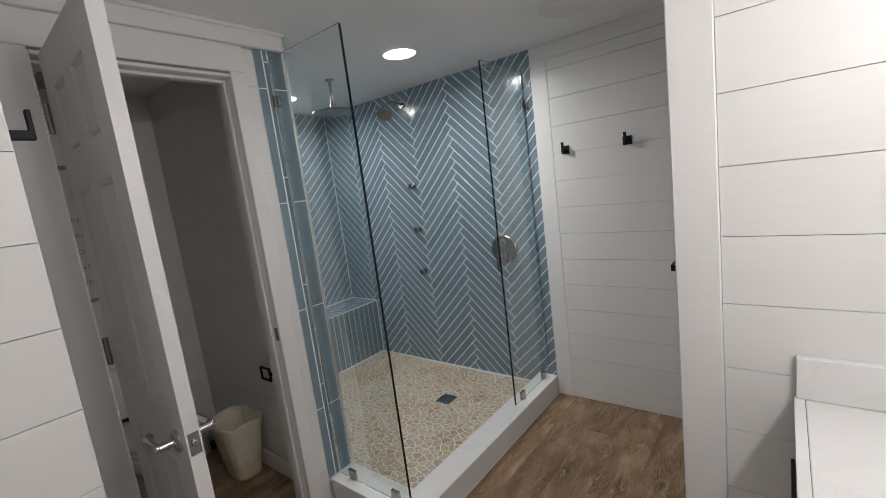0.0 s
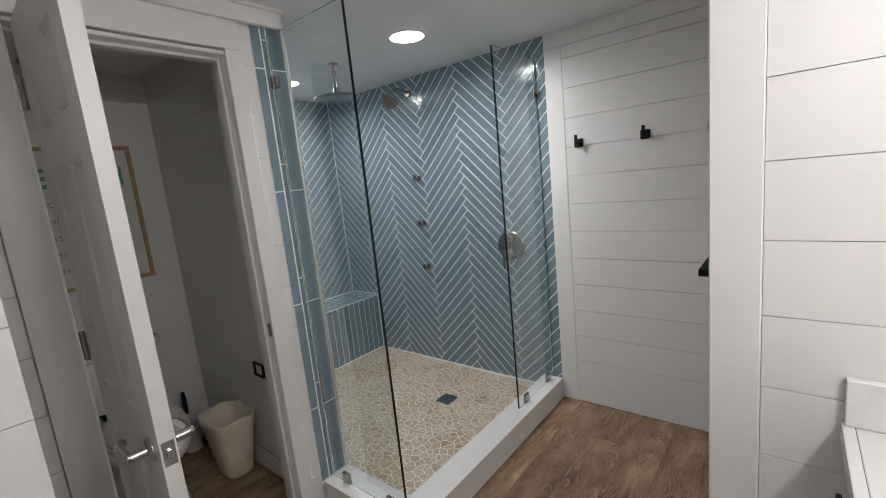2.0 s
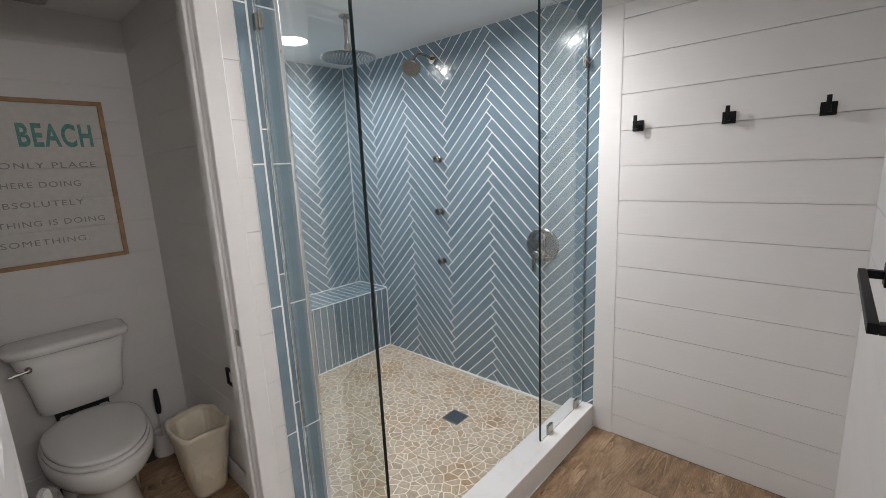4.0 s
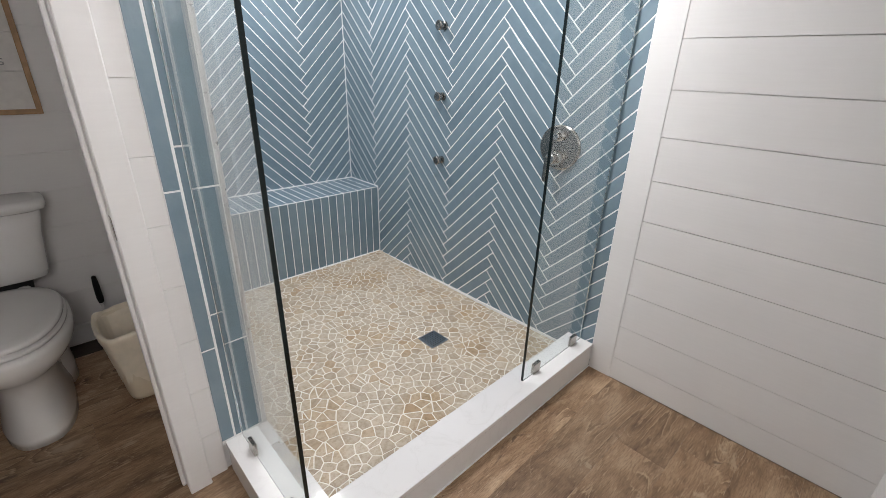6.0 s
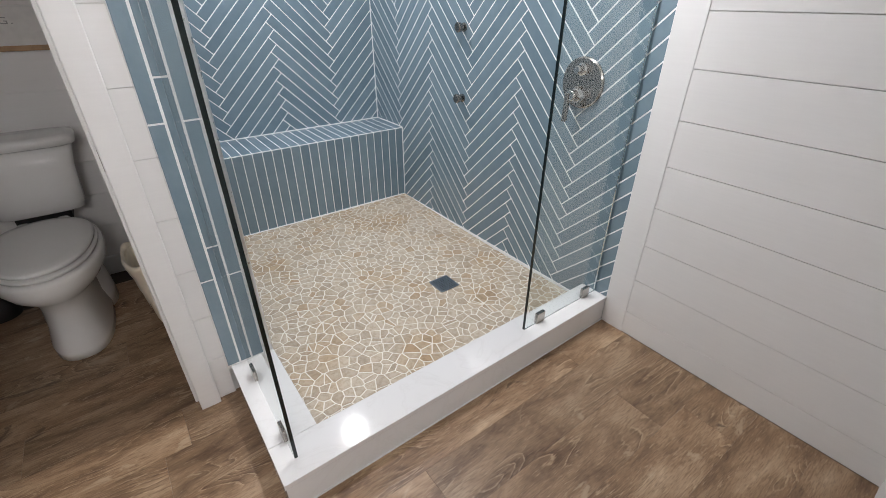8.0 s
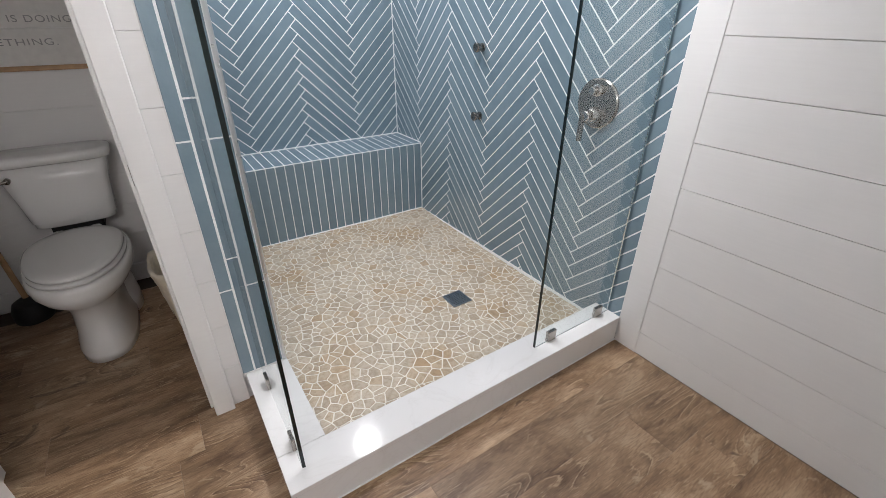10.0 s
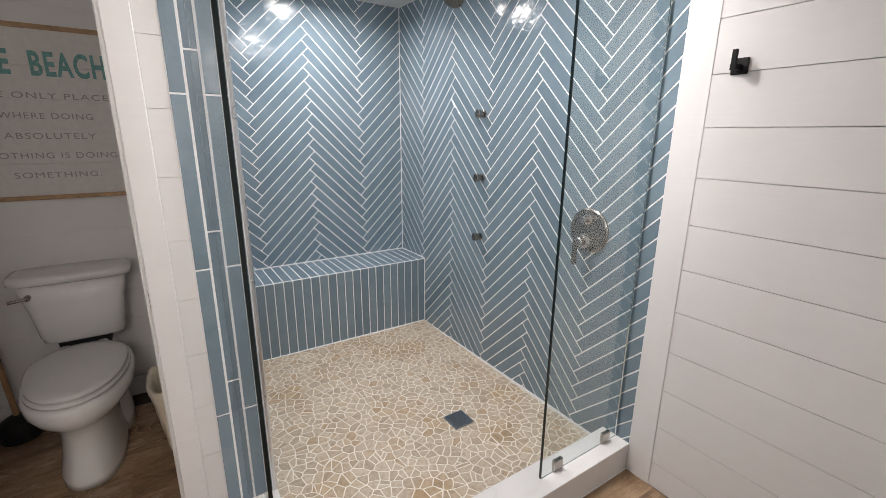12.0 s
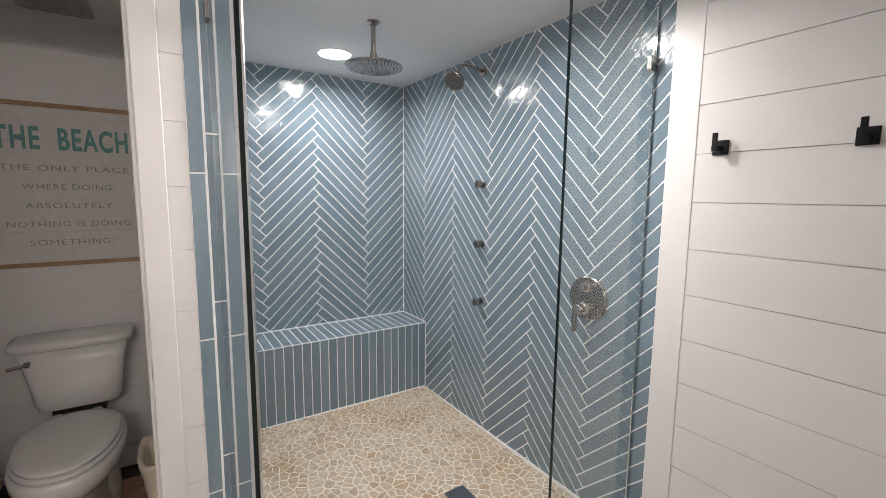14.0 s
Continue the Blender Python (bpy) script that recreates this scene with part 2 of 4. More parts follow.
def boxes(*items, bevel=0.0, segments=1):
    bm = bmesh.new()
    for lo, hi in items:
        one = bmesh.new()
        box(one, lo, hi, bevel, segments)
        me = bpy.data.meshes.new("tmp")
        one.to_mesh(me)
        one.free()
        bm.from_mesh(me)
        bpy.data.meshes.remove(me)
    return bm


def rod(bm, p, q, r, r2=None, segments=20):
    p, q = Vector(p), Vector(q)
    m = Matrix.Translation((p + q) / 2) @ (q - p).to_track_quat("Z", "Y").to_matrix().to_4x4()
    bmesh.ops.create_cone(bm, cap_ends=True, segments=segments, radius1=r, radius2=r if r2 is None else r2, depth=(q - p).length, matrix=m)
    return bm


def smooth(bm, angle=35):
    for f in bm.faces:
        f.smooth = True
    for e in bm.edges:
        if len(e.link_faces) == 2 and e.calc_face_angle(0) > radians(angle):
            e.smooth = False
    return bm


def tube(path, r, segments=14):
    """A round tube along a list of points."""
    bm = bmesh.new()
    pts = [Vector(p) for p in path]
    rings = []
    for i, p in enumerate(pts):
        d = (pts[min(i + 1, len(pts) - 1)] - pts[max(i - 1, 0)]).normalized()
        q = d.to_track_quat("Z", "Y")
        rings.append([bm.verts.new(p + q @ Vector((r * math.cos(a), r * math.sin(a), 0))) for a in (2 * math.pi * k / segments for k in range(segments))])
    for a, b in zip(rings, rings[1:]):
        for k in range(segments):
            bm.faces.new((a[k], a[(k + 1) % segments], b[(k + 1) % segments], b[k]))
    bm.faces.new(rings[0][::-1])
    bm.faces.new(rings[-1])
    return smooth(bm)


def lathe(profile, m=Matrix(), segments=32):
    """Turns (radius, height) points round z, then moves them by m."""
    bm = bmesh.new()
    rings = []
    for r, z in profile:
        rings.append([bm.verts.new(m @ Vector((r * math.cos(a), r * math.sin(a), z))) for a in (2 * math.pi * k / segments for k in range(segments))])
    for a, b in zip(rings, rings[1:]):
        for k in range(segments):
            bm.faces.new((a[k], a[(k + 1) % segments], b[(k + 1) % segments], b[k]))
    if profile[0][0] > 1e-4:
        bm.faces.new(rings[0][::-1])
    if profile[-1][0] > 1e-4:
        bm.faces.new(rings[-1])
    bmesh.ops.remove_doubles(bm, verts=bm.verts, dist=1e-5)
    bmesh.ops.recalc_face_normals(bm, faces=bm.faces)
    return smooth(bm)


def outline(rx, front, back, power, n=40):
    """An egg-like closed outline: half-width rx, reach to the front (-y) and to the back (+y)."""
    pts = []
    for k in range(n):
        a = 2 * math.pi * k / n
        c, s = math.cos(a), math.sin(a)
        x = math.copysign(abs(c) ** (2 / power), c) * rx
        y = math.copysign(abs(s) ** (2 / power), s) * (back if s > 0 else front)
        pts.append((x, y))
    return pts


def loft(sections, cap=True, n=40):
    """Sections (z, cx, cy, half-width, front, back, power), bottom to top, as one smooth body."""
    bm = bmesh.new()
    rings = []
    for z, cx, cy, rx, fr, bk, pw in sections:
        rings.append([bm.verts.new((cx + x, cy + y, z)) for x, y in outline(rx, fr, bk, pw, n)])
    for a, b in zip(rings, rings[1:]):
        for k in range(n):
            bm.faces.new((a[k], a[(k + 1) % n], b[(k + 1) % n], b[k]))
    if cap:
        bm.faces.new(rings[0][::-1])
        bm.faces.new(rings[-1])
    return smooth(bm, 50)


def clip_poly(poly, inside, cross):
    out = []
    for i, p in enumerate(poly):
        q = poly[(i + 1) % len(poly)]
        a, b = inside(p), inside(q)
        if a >= 0:
            out.append(p)
        if (a >= 0) != (b >= 0):
            s = a / (a - b)
            out.append((p[0] + s * (q[0] - p[0]), p[1] + s * (q[1] - p[1])))
    return out


def clip_rect(poly, u0, v0, u1, v1):
    for test in (lambda p: p[0] - u0, lambda p: u1 - p[0], lambda p: p[1] - v0, lambda p: v1 - p[1]):
        if poly:
            poly = clip_poly(poly, test, None)
    return poly


def area(poly):
    return 0.5 * sum(p[0] * q[1] - q[0] * p[1] for p, q in zip(poly, poly[1:] + poly[:1]))


def inset(poly, d):
    """Moves each edge of a convex counter-clockwise outline inwards by d."""
    out = poly
    for p, q in zip(poly, poly[1:] + poly[:1]):
        ex, ey = q[0] - p[0], q[1] - p[1]
        ln = math.hypot(ex, ey)
        if ln < 1e-6:
            continue
        nx, ny = -ey / ln, ex / ln
        out = clip_poly(out, lambda r: (r[0] - p[0]) * nx + (r[1] - p[1]) * ny - d, None)
        if len(out) < 3:
            return []
    return out


def slab(poly, depth, bevel, place):
    """Vertices and faces of a flat piece with a chamfered front; place turns (u, v, height) into the world."""
    top = inset(poly, bevel)
    if len(top) < 3 or len(top) != len(poly):
        top, bevel = poly, 0.0
    n = len(poly)
    verts = [place(u, v, -depth) for u, v in poly] + [place(u, v, -bevel * 0.7) for u, v in poly] + [place(u, v, 0.0) for u, v in top]
    faces = []
    for r in (0, n):
        for k in range(n):
            faces.append((r + k, r + (k + 1) % n, r + n + (k + 1) % n, r + n + k))
    faces.append(tuple(range(2 * n, 3 * n)))
    return verts, faces


def joined(name, pieces, material, parent):
    verts, faces = [], []
    for v, f in pieces:
        base = len(verts)
        verts += v
        faces += [tuple(i + base for i in g) for g in f]
    return raw(name, verts, faces, material, parent)


TILE_L, TILE_W, GAP = 0.505, 0.0566, 0.0058


def herringbone(u0, v0, u1, v1, cu, cv):
    """Outlines of the zigzag tiles inside a rectangle; (cu, cv) is a right-hand corner of a valley."""
    out = []
    r = math.sqrt(0.5)
    g = GAP / 2
    for m in range(-6, 7):
        for k in range(-60, 61):
            for a0, b0, a1, b1 in ((k * TILE_W + m * TILE_L, k * TILE_W - m * TILE_L, TILE_L, TILE_W), (k * TILE_W + m * TILE_L + TILE_L, k * TILE_W - m * TILE_L + TILE_W - TILE_L, TILE_W, TILE_L)):
                quad = [(a0 + g, b0 + g), (a0 + a1 - g, b0 + g), (a0 + a1 - g, b0 + b1 - g), (a0 + g, b0 + b1 - g)]
                poly = [(cu + (a - b) * r, cv + (a + b) * r) for a, b in quad]
                if max(p[0] for p in poly) < u0 or min(p[0] for p in poly) > u1 or max(p[1] for p in poly) < v0 or min(p[1] for p in poly) > v1:
                    continue
                poly = clip_rect(poly, u0, v0, u1, v1)
                if len(poly) >= 3:
                    clean = [p for i, p in enumerate(poly) if math.dist(p, poly[i - 1]) > 1e-4]
                    if len(clean) >= 3 and abs(area(clean)) > 5e-5:
                        mid = (cu + (a0 + a1 / 2 - b0 - b1 / 2) * r, cv + (a0 + a1 / 2 + b0 + b1 / 2) * r)
                        out.append((clean if area(clean) > 0 else clean[::-1], mid, (-r, r) if a1 > b1 else (r, r)))
    return out


def tilted(mid, across):
    """A hand-set tile's height over the wall: a slight random lean about its long and its short axis."""
    lean, rock = max(-0.016, min(0.016, TILT.gauss(0, 0.010))), max(-0.0014, min(0.0014, TILT.gauss(0, 0.001)))
    return lambda u, w: lean * ((u - mid[0]) * across[0] + (w - mid[1]) * across[1]) + rock * ((u - mid[0]) * across[1] - (w - mid[1]) * across[0])


TILT = random.Random(23)
JOINTS = [0.098 + 0.1664 * k for k in range(13)]


STRIP = [0.168 + 0.1848 * k for k in range(12)]


def shiplap(parent, place, s0, s1, z0, z1, joints=JOINTS, g=0.0011):
    """Painted boards between s0 and s1 along a wall; place(s, z, height)."""
    edges = [z0] + [j for j in joints if z0 + 0.01 < j < z1 - 0.01] + [z1]
    for a, b in zip(edges, edges[1:]):
        poly = [(s0, a + (g if a > z0 else 0)), (s1, a + (g if a > z0 else 0)), (s1, b - (g if b < z1 else 0)), (s0, b - (g if b < z1 else 0))]
        v, f = slab(poly, 0.010, 0.0007, place)
        raw("shiplap_board", v, f, WHITE, parent)


# ---- structure ----
FLOOR = -0.016
LOW = FLOOR + 0.002
# east wall: tiled in the shower, boarded beyond it
wall_east = part("wall_east", boxes(((0.012, -1.115, FLOOR), (0.14, 2.20, CEIL))), SEAM)
tagged(wall_east, "wall with blue herringbone tile and white shiplap boards", "wall", kind="structure")
wall_north = part("wall_north", boxes(((-1.335, 2.072, FLOOR), (0.012, 2.20, CEIL))), SEAM)
tagged(wall_north, "shower end wall in blue herringbone tile", "wall", kind="structure")
wall_partition = part("wall_partition", boxes(((-1.480, 0.695, FLOOR), (-1.347, 2.20, CEIL)), ((-1.548, 0.582, FLOOR), (-1.347, 0.695, CEIL))), SEAM)
tagged(wall_partition, "partition between shower and toilet room, tiled end", "wall", kind="structure")
wall_door = part("wall_door", boxes(((-2.440, 0.582, FLOOR), (-2.262, 0.695, CEIL)), ((-1.600, 0.582, FLOOR), (-1.548, 0.695, CEIL)), ((-2.262, 0.582, 2.055), (-1.600, 0.695, CEIL))), WHITE)
tagged(wall_door, "white wall around the toilet room doorway", "wall", kind="structure")
wall_toilet_north = part("wall_toilet_north", boxes(((-2.65, 1.842, FLOOR), (-1.480, 1.96, CEIL))), SEAM)
tagged(wall_toilet_north, "white boarded wall behind the toilet", "wall", kind="structure")
wall_toilet_west = part("wall_toilet_west", boxes(((-2.65, 0.695, FLOOR), (-2.52, 1.842, CEIL))), WHITE)
tagged(wall_toilet_west, "white toilet room side wall", "wall", kind="structure")
wall_alcove = part("wall_alcove", boxes(((-1.360, -1.115, FLOOR), (0.012, -1.025, CEIL))), SEAM)
tagged(wall_alcove, "short white boarded wall beside the towel hooks", "wall", kind="structure")
wall_vanity = part("wall_vanity", boxes(((-1.360, -1.93, FLOOR), (-1.22, -1.115, CEIL))), SEAM)
tagged(wall_vanity, "white shiplap wall beside the vanity", "wall", kind="structure")
wall_left = part("wall_left", boxes(((-3.25, -0.138, FLOOR), (-2.440, 0.695, CEIL))), SEAM)
tagged(wall_left, "white shiplap wall beside the toilet room door", "wall", kind="structure")
wall_south = part("wall_south", boxes(((-3.37, -1.93, FLOOR), (-1.360, -1.81, CEIL))), WHITE)
tagged(wall_south, "plain white wall behind the vanity", "wall", kind="structure")
# Unseen wall, added close in so its bounce brightens the door face.
wall_west = part("wall_west", boxes(((-3.37, -1.81, FLOOR), (-3.25, 0.695, CEIL))), WHITE)
tagged(wall_west, "unseen white side wall added to bounce light", "wall", kind="structure")
ceiling = part("ceiling", boxes(((-3.37, -1.93, CEIL), (0.14, 2.20, CEIL + 0.1))), CEILING_PAINT)
tagged(ceiling, "smooth flat white ceiling", "ceiling", kind="structure")
floor = part("floor", boxes(((-3.37, -1.93, -0.12), (0.14, 2.20, FLOOR - 0.006))), FLOOR_GAP)
tagged(floor, "brown limed oak vinyl plank floor", "floor", kind="structure")

shiplap(wall_east, lambda s, z, h: (0.0 - h, -s, z), 0.105, 1.013, LOW, 2.163 - 0.0015)
shiplap(wall_alcove, lambda s, z, h: (-s, -1.013 + h, z), 0.0, 1.357, LOW, CEIL - 0.001)
shiplap(wall_vanity, lambda s, z, h: (-1.372 - h, -s, z), 1.110, 1.81, LOW, CEIL - 0.001, [j + 0.027 for j in JOINTS], 0.0008)
shiplap(wall_left, lambda s, z, h: (s, -0.150 - h, z), -3.25, -2.428, LOW, CEIL - 0.001, [j + 0.055 for j in JOINTS], 0.0008)
shiplap(wall_left, lambda s, z, h: (-2.428 + h, s, z), -0.139, 0.570, LOW, CEIL - 0.001)
shiplap(wall_door, lambda s, z, h: (s, 0.570 - h, z), -2.428, -2.346, LOW, 2.172, STRIP)
shiplap(wall_partition, lambda s, z, h: (s, 0.570 - h, z), -1.556, -1.499, LOW, 2.172, STRIP, 0.0006)
shiplap(wall_partition, lambda s, z, h: (-1.492 - h, s, z), 0.70, 1.83, 0.09, CEIL - 0.001, JOINTS, 0.0006)
shiplap(wall_toilet_north, lambda s, z, h: (s, 1.830 - h, z), -2.52, -1.492, 0.09, CEIL - 0.001, JOINTS, 0.0003)


def trim_board(lo, hi, label="", bevel=0.003):
    ob = part("trim", boxes((lo, hi), bevel=bevel), TRIM)
    return tagged(ob, label or "white painted trim board", "trim", kind="structure")


trim_board((-0.0022, -0.1048, FLOOR), (0.011, -0.001, 2.163 - 0.0008), "white corner board between tile and shiplap", 0.001)
trim_board((-0.0028, -1.0125, 2.163), (0.011, -0.001, CEIL - 0.0005), "white frieze board over the shiplap", 0.001)
trim_board((-1.379, -1.109, FLOOR), (-1.3605, -1.010, CEIL - 0.0005), "white corner board at the wall end")
trim_board((-2.427, 0.532, 2.172), (-1.366, 0.5595, 2.238), "white frieze board above the doorway")
trim_board((-2.427, 0.520, 2.233), (-1.356, 0.5595, CEIL - 0.0005), "white cap moulding under the ceiling")
trim_board((-2.346, 0.548, 2.062), (-1.556, 0.5815, 2.172), "white door head casing")
trim_board((-2.346, 0.548, FLOOR), (-2.2415, 0.5525, 2.062), "white door side casing")
trim_board((-1.622, 0.548, FLOOR), (-1.556, 0.5815, 2.062), "white door side casing")
for lo, hi in (((-2.262, 0.553, FLOOR), (-2.238, 0.690, 2.055)), ((-1.622, 0.5825, FLOOR), (-1.601, 0.690, 2.055)), ((-2.238, 0.553, 2.040), (-1.622, 0.690, 2.054))):
    trim_board(lo, hi, "white door jamb")
trim_board((-1.634, 0.600, FLOOR), (-1.6225, 0.632, 2.04), "white door stop")
trim_board((-2.237, 0.600, 2.027), (-1.634, 0.632, 2.0395), "white door stop")
for lo, hi in (((-2.52, 1.815, FLOOR), (-1.492, 1.829, 0.09)), ((-1.506, 0.70, FLOOR), (-1.493, 1.815, 0.09))):
    ob = part("baseboard", boxes((lo, hi), bevel=0.004), TRIM)
    tagged(ob, "white toilet room baseboard", "baseboard", kind="structure")

# ---- shower ----
# quartz kerb: long front piece and short return
shower_curb = empty("shower_curb", "low white quartz shower kerb on wooden floor", "shower curb", (-0.7, 0.07, 0))
for name, lo, hi in (("top_slab", (-1.4895, -0.003, 0.095), (-0.001, 0.139, 0.115)), ("top_slab", (-1.4895, 0.140, 0.095), (-1.335, 0.565, 0.115)),
                     ("front_face", (-1.486, 0.0, FLOOR), (-0.001, 0.136, 0.0945)), ("front_face", (-1.486, 0.1365, FLOOR), (-1.338, 0.565, 0.0945))):
    under(part(name, boxes((lo, hi), bevel=0.0025, segments=2), QUARTZ), shower_curb)

# glass panels with clips
GLASS_X, GLASS_Y = -1.430, 0.066


def glass_panel(name, label, lo, hi, edge_lo, edge_hi, clips):
    th = empty(name, label, "glass panel", lo, "shower glass panels")
    pane = under(part("pane", boxes((lo, hi)), GLASS), th)
    pane.visible_shadow = False
    under(part("polished_edge", boxes((edge_lo, edge_hi)), GLASS_EDGE), th)["label"] = "dark polished glass edge"
    far = ((hi[0] + 0.0003, lo[1], lo[2]), (hi[0] + 0.0018, hi[1], hi[2])) if hi[0] - lo[0] > 0.1 else ((lo[0], hi[1] + 0.0003, lo[2]), (hi[0], hi[1] + 0.0018, hi[2]))
    under(part("wall_edge", boxes(far), GLASS_TOP), th)
    top = (lo[0], lo[1], hi[2] + 0.0003), (hi[0], hi[1], hi[2] + 0.0018)
    under(part("top_edge", boxes(top), GLASS_TOP), th)
    for clo, chi in clips:
        under(part("clip", boxes((clo, chi), bevel=0.002, segments=2), NICKEL), th)["label"] = "brushed nickel glass clip"
    return th


def clip_x(x, y, z, w=0.046, h=0.05):
    return (x - w / 2, y - 0.011, z), (x + w / 2, y + 0.011, z + h)


def clip_y(x, y, z, w=0.046, h=0.05):
    return (x - 0.011, y - w / 2, z), (x + 0.011, y + w / 2, z + h)


glass_panel("glass_panel", "frameless clear glass panel beside the shower valve", (-0.472, GLASS_Y - 0.005, 0.1165), (-0.012, GLASS_Y + 0.005, 2.135),
            (-0.4745, GLASS_Y - 0.005, 0.1165), (-0.4725, GLASS_Y + 0.005, 2.135),
            [clip_x(-0.382, GLASS_Y, 0.1155), clip_x(-0.085, GLASS_Y, 0.1155), ((-0.046, GLASS_Y - 0.011, 1.91), (-0.001, GLASS_Y + 0.011, 1.96))])
glass_panel("glass_panel", "frameless clear glass return panel beside the doorway", (GLASS_X - 0.005, 0.064, 0.1165), (GLASS_X + 0.005, 0.553, 2.135),
            (GLASS_X - 0.005, 0.0615, 0.1165), (GLASS_X + 0.005, 0.0635, 2.135),
            [clip_y(GLASS_X, 0.455, 0.1155), clip_y(GLASS_X, 0.155, 0.1155), ((GLASS_X - 0.011, 0.520, 1.93), (GLASS_X + 0.011, 0.5645, 1.98))])

# bench: tiled box with a white edge
bench = empty("shower_bench", "built-in bench clad in blue vertical tiles", "bench", (-0.67, 1.9, 0))
under(part("core", boxes(((-1.3345, 1.723, 0.02), (-0.001, 2.058, 0.527))), GROUT), bench)


# valve, jets and shower heads
def disc(x, y, z, r, t):
    """A round plate on the east wall."""
    return lathe([(0, 0), (r, 0), (r, t * 0.6), (r * 0.94, t), (0, t)], pose(x, y, z, 0, -90, 0))


valve = empty("shower_valve", "round brushed nickel shower valve with lever", "shower valve", (-0.003, 0.315, 1.0))
under(part("plate", disc(-0.002, 0.315, 1.0, 0.098, 0.012), NICKEL), valve)
under(part("diverter_knob", lathe([(0, 0), (0.024, 0), (0.024, 0.012), (0.016, 0.016), (0.016, 0.042), (0.013, 0.046), (0, 0.046)], pose(-0.012, 0.315, 1.052, 0, -90, 0)), CHROME), valve)
base = under(part("handle_base", lathe([(0, 0), (0.034, 0), (0.030, 0.022), (0.022, 0.030), (0.022, 0.056), (0.018, 0.060), (0, 0.060)], pose(-0.012, 0.320, 0.955, 0, -90, 0)), CHROME), valve)
bm = boxes(((-0.078, 0.322, 0.852), (-0.060, 0.342, 0.965)), bevel=0.006, segments=3)
part("lever", smooth(bm), NICKEL, base)

jet = empty("body_jet", "small round brushed nickel shower body jet", "body jet", (0, 1.075, 1.513), "shower body jets")
bm = lathe([(0, 0), (0.021, 0), (0.021, 0.008), (0.013, 0.012), (0.013, 0.026), (0.022, 0.030), (0.024, 0.046), (0.020, 0.050), (0, 0.046)], pose(-0.002, 0, 0, 0, -90, 0))
part("nozzle", bm, JET_NICKEL, jet)
bm = bmesh.new()
for k in range(8):
    a = k * math.pi / 4
    rod(bm, (-0.047, 0.010 * math.cos(a), 0.010 * math.sin(a)), (-0.0505, 0.010 * math.cos(a), 0.010 * math.sin(a)), 0.0022, segments=8)
part("spray_tip", bm, RUBBER, jet)
for z in (1.167, 0.822):
    copy_thing(jet, pose(0, 1.075, z))

head = empty("wall_shower", "wall shower head with many round nozzles", "shower head", (0, 1.10, 2.146))
under(part("flange", disc(-0.002, 1.10, 2.146, 0.031, 0.010), NICKEL), head)
arm = [(-0.004, 1.10, 2.146)] + [(-0.02 - 0.012 * k, 1.10, 2.148 + 0.014 * math.sin(k / 10 * 2.2)) for k in range(1, 11)] + [(-0.158, 1.105, 2.140), (-0.172, 1.111, 2.115), (-0.177, 1.112, 2.098)]
under(part("arm", tube(arm, 0.0085), NICKEL), head)
HEAD = look((-0.175, 1.112, 2.098), (-0.175 - 0.62, 1.112 - 0.32, 2.098 - 0.72)) @ pose(0, 0, 0, 180, 0, 0)
face = under(part("face", lathe([(0, -0.012), (0.014, -0.012), (0.018, 0.016), (0.052, 0.034), (0.058, 0.040), (0.058, 0.050), (0.054, 0.054), (0, 0.054)], HEAD), DARK_NICKEL), head)
bm = bmesh.new()
for r, n in ((0.012, 6), (0.028, 12), (0.044, 18)):
    for k in range(n):
        a = 2 * math.pi * k / n
        rod(bm, HEAD @ Vector((r * math.cos(a), r * math.sin(a), 0.053)), HEAD @ Vector((r * math.cos(a), r * math.sin(a), 0.0575)), 0.0042, 0.003, 8)
part("nozzles", bm, CHROME, face)

rain = empty("rain_shower_head", "round nickel rain shower head on ceiling rod", "shower head", (-0.693, 1.058, CEIL))
under(part("ceiling_flange", lathe([(0, 0), (0.032, 0), (0.032, -0.006), (0.022, -0.012), (0, -0.012)], pose(-0.693, 1.058, CEIL - 0.0005)), NICKEL), rain)
under(part("rod", smooth(rod(bmesh.new(), (-0.693, 1.058, CEIL - 0.010), (-0.693, 1.058, 2.085), 0.011)), NICKEL), rain)
under(part("nut", lathe([(0.0, 0.03), (0.016, 0.03), (0.02, 0.0), (0.022, -0.012), (0.0, -0.012)], pose(-0.693, 1.058, 2.080)), NICKEL), rain)
under(part("disc", lathe([(0.0, 0.012), (0.022, 0.012), (0.050, 0.004), (0.110, -0.004), (0.137, -0.011), (0.140, -0.017), (0.134, -0.021), (0.0, -0.021)], pose(-0.693, 1.058, 2.062), 48), NICKEL), rain)
bm = bmesh.new()
for r, n in ((0.015, 6), (0.033, 12), (0.051, 18), (0.069, 24), (0.087, 30), (0.105, 36), (0.122, 42)):
    for k in range(n):
        a = 2 * math.pi * k / n
        rod(bm, (-0.693 + r * math.cos(a), 1.058 + r * math.sin(a), 2.0415), (-0.693 + r * math.cos(a), 1.058 + r * math.sin(a), 2.037), 0.0036, 0.0026, 6)
under(part("nozzles", bm, STEEL), rain)

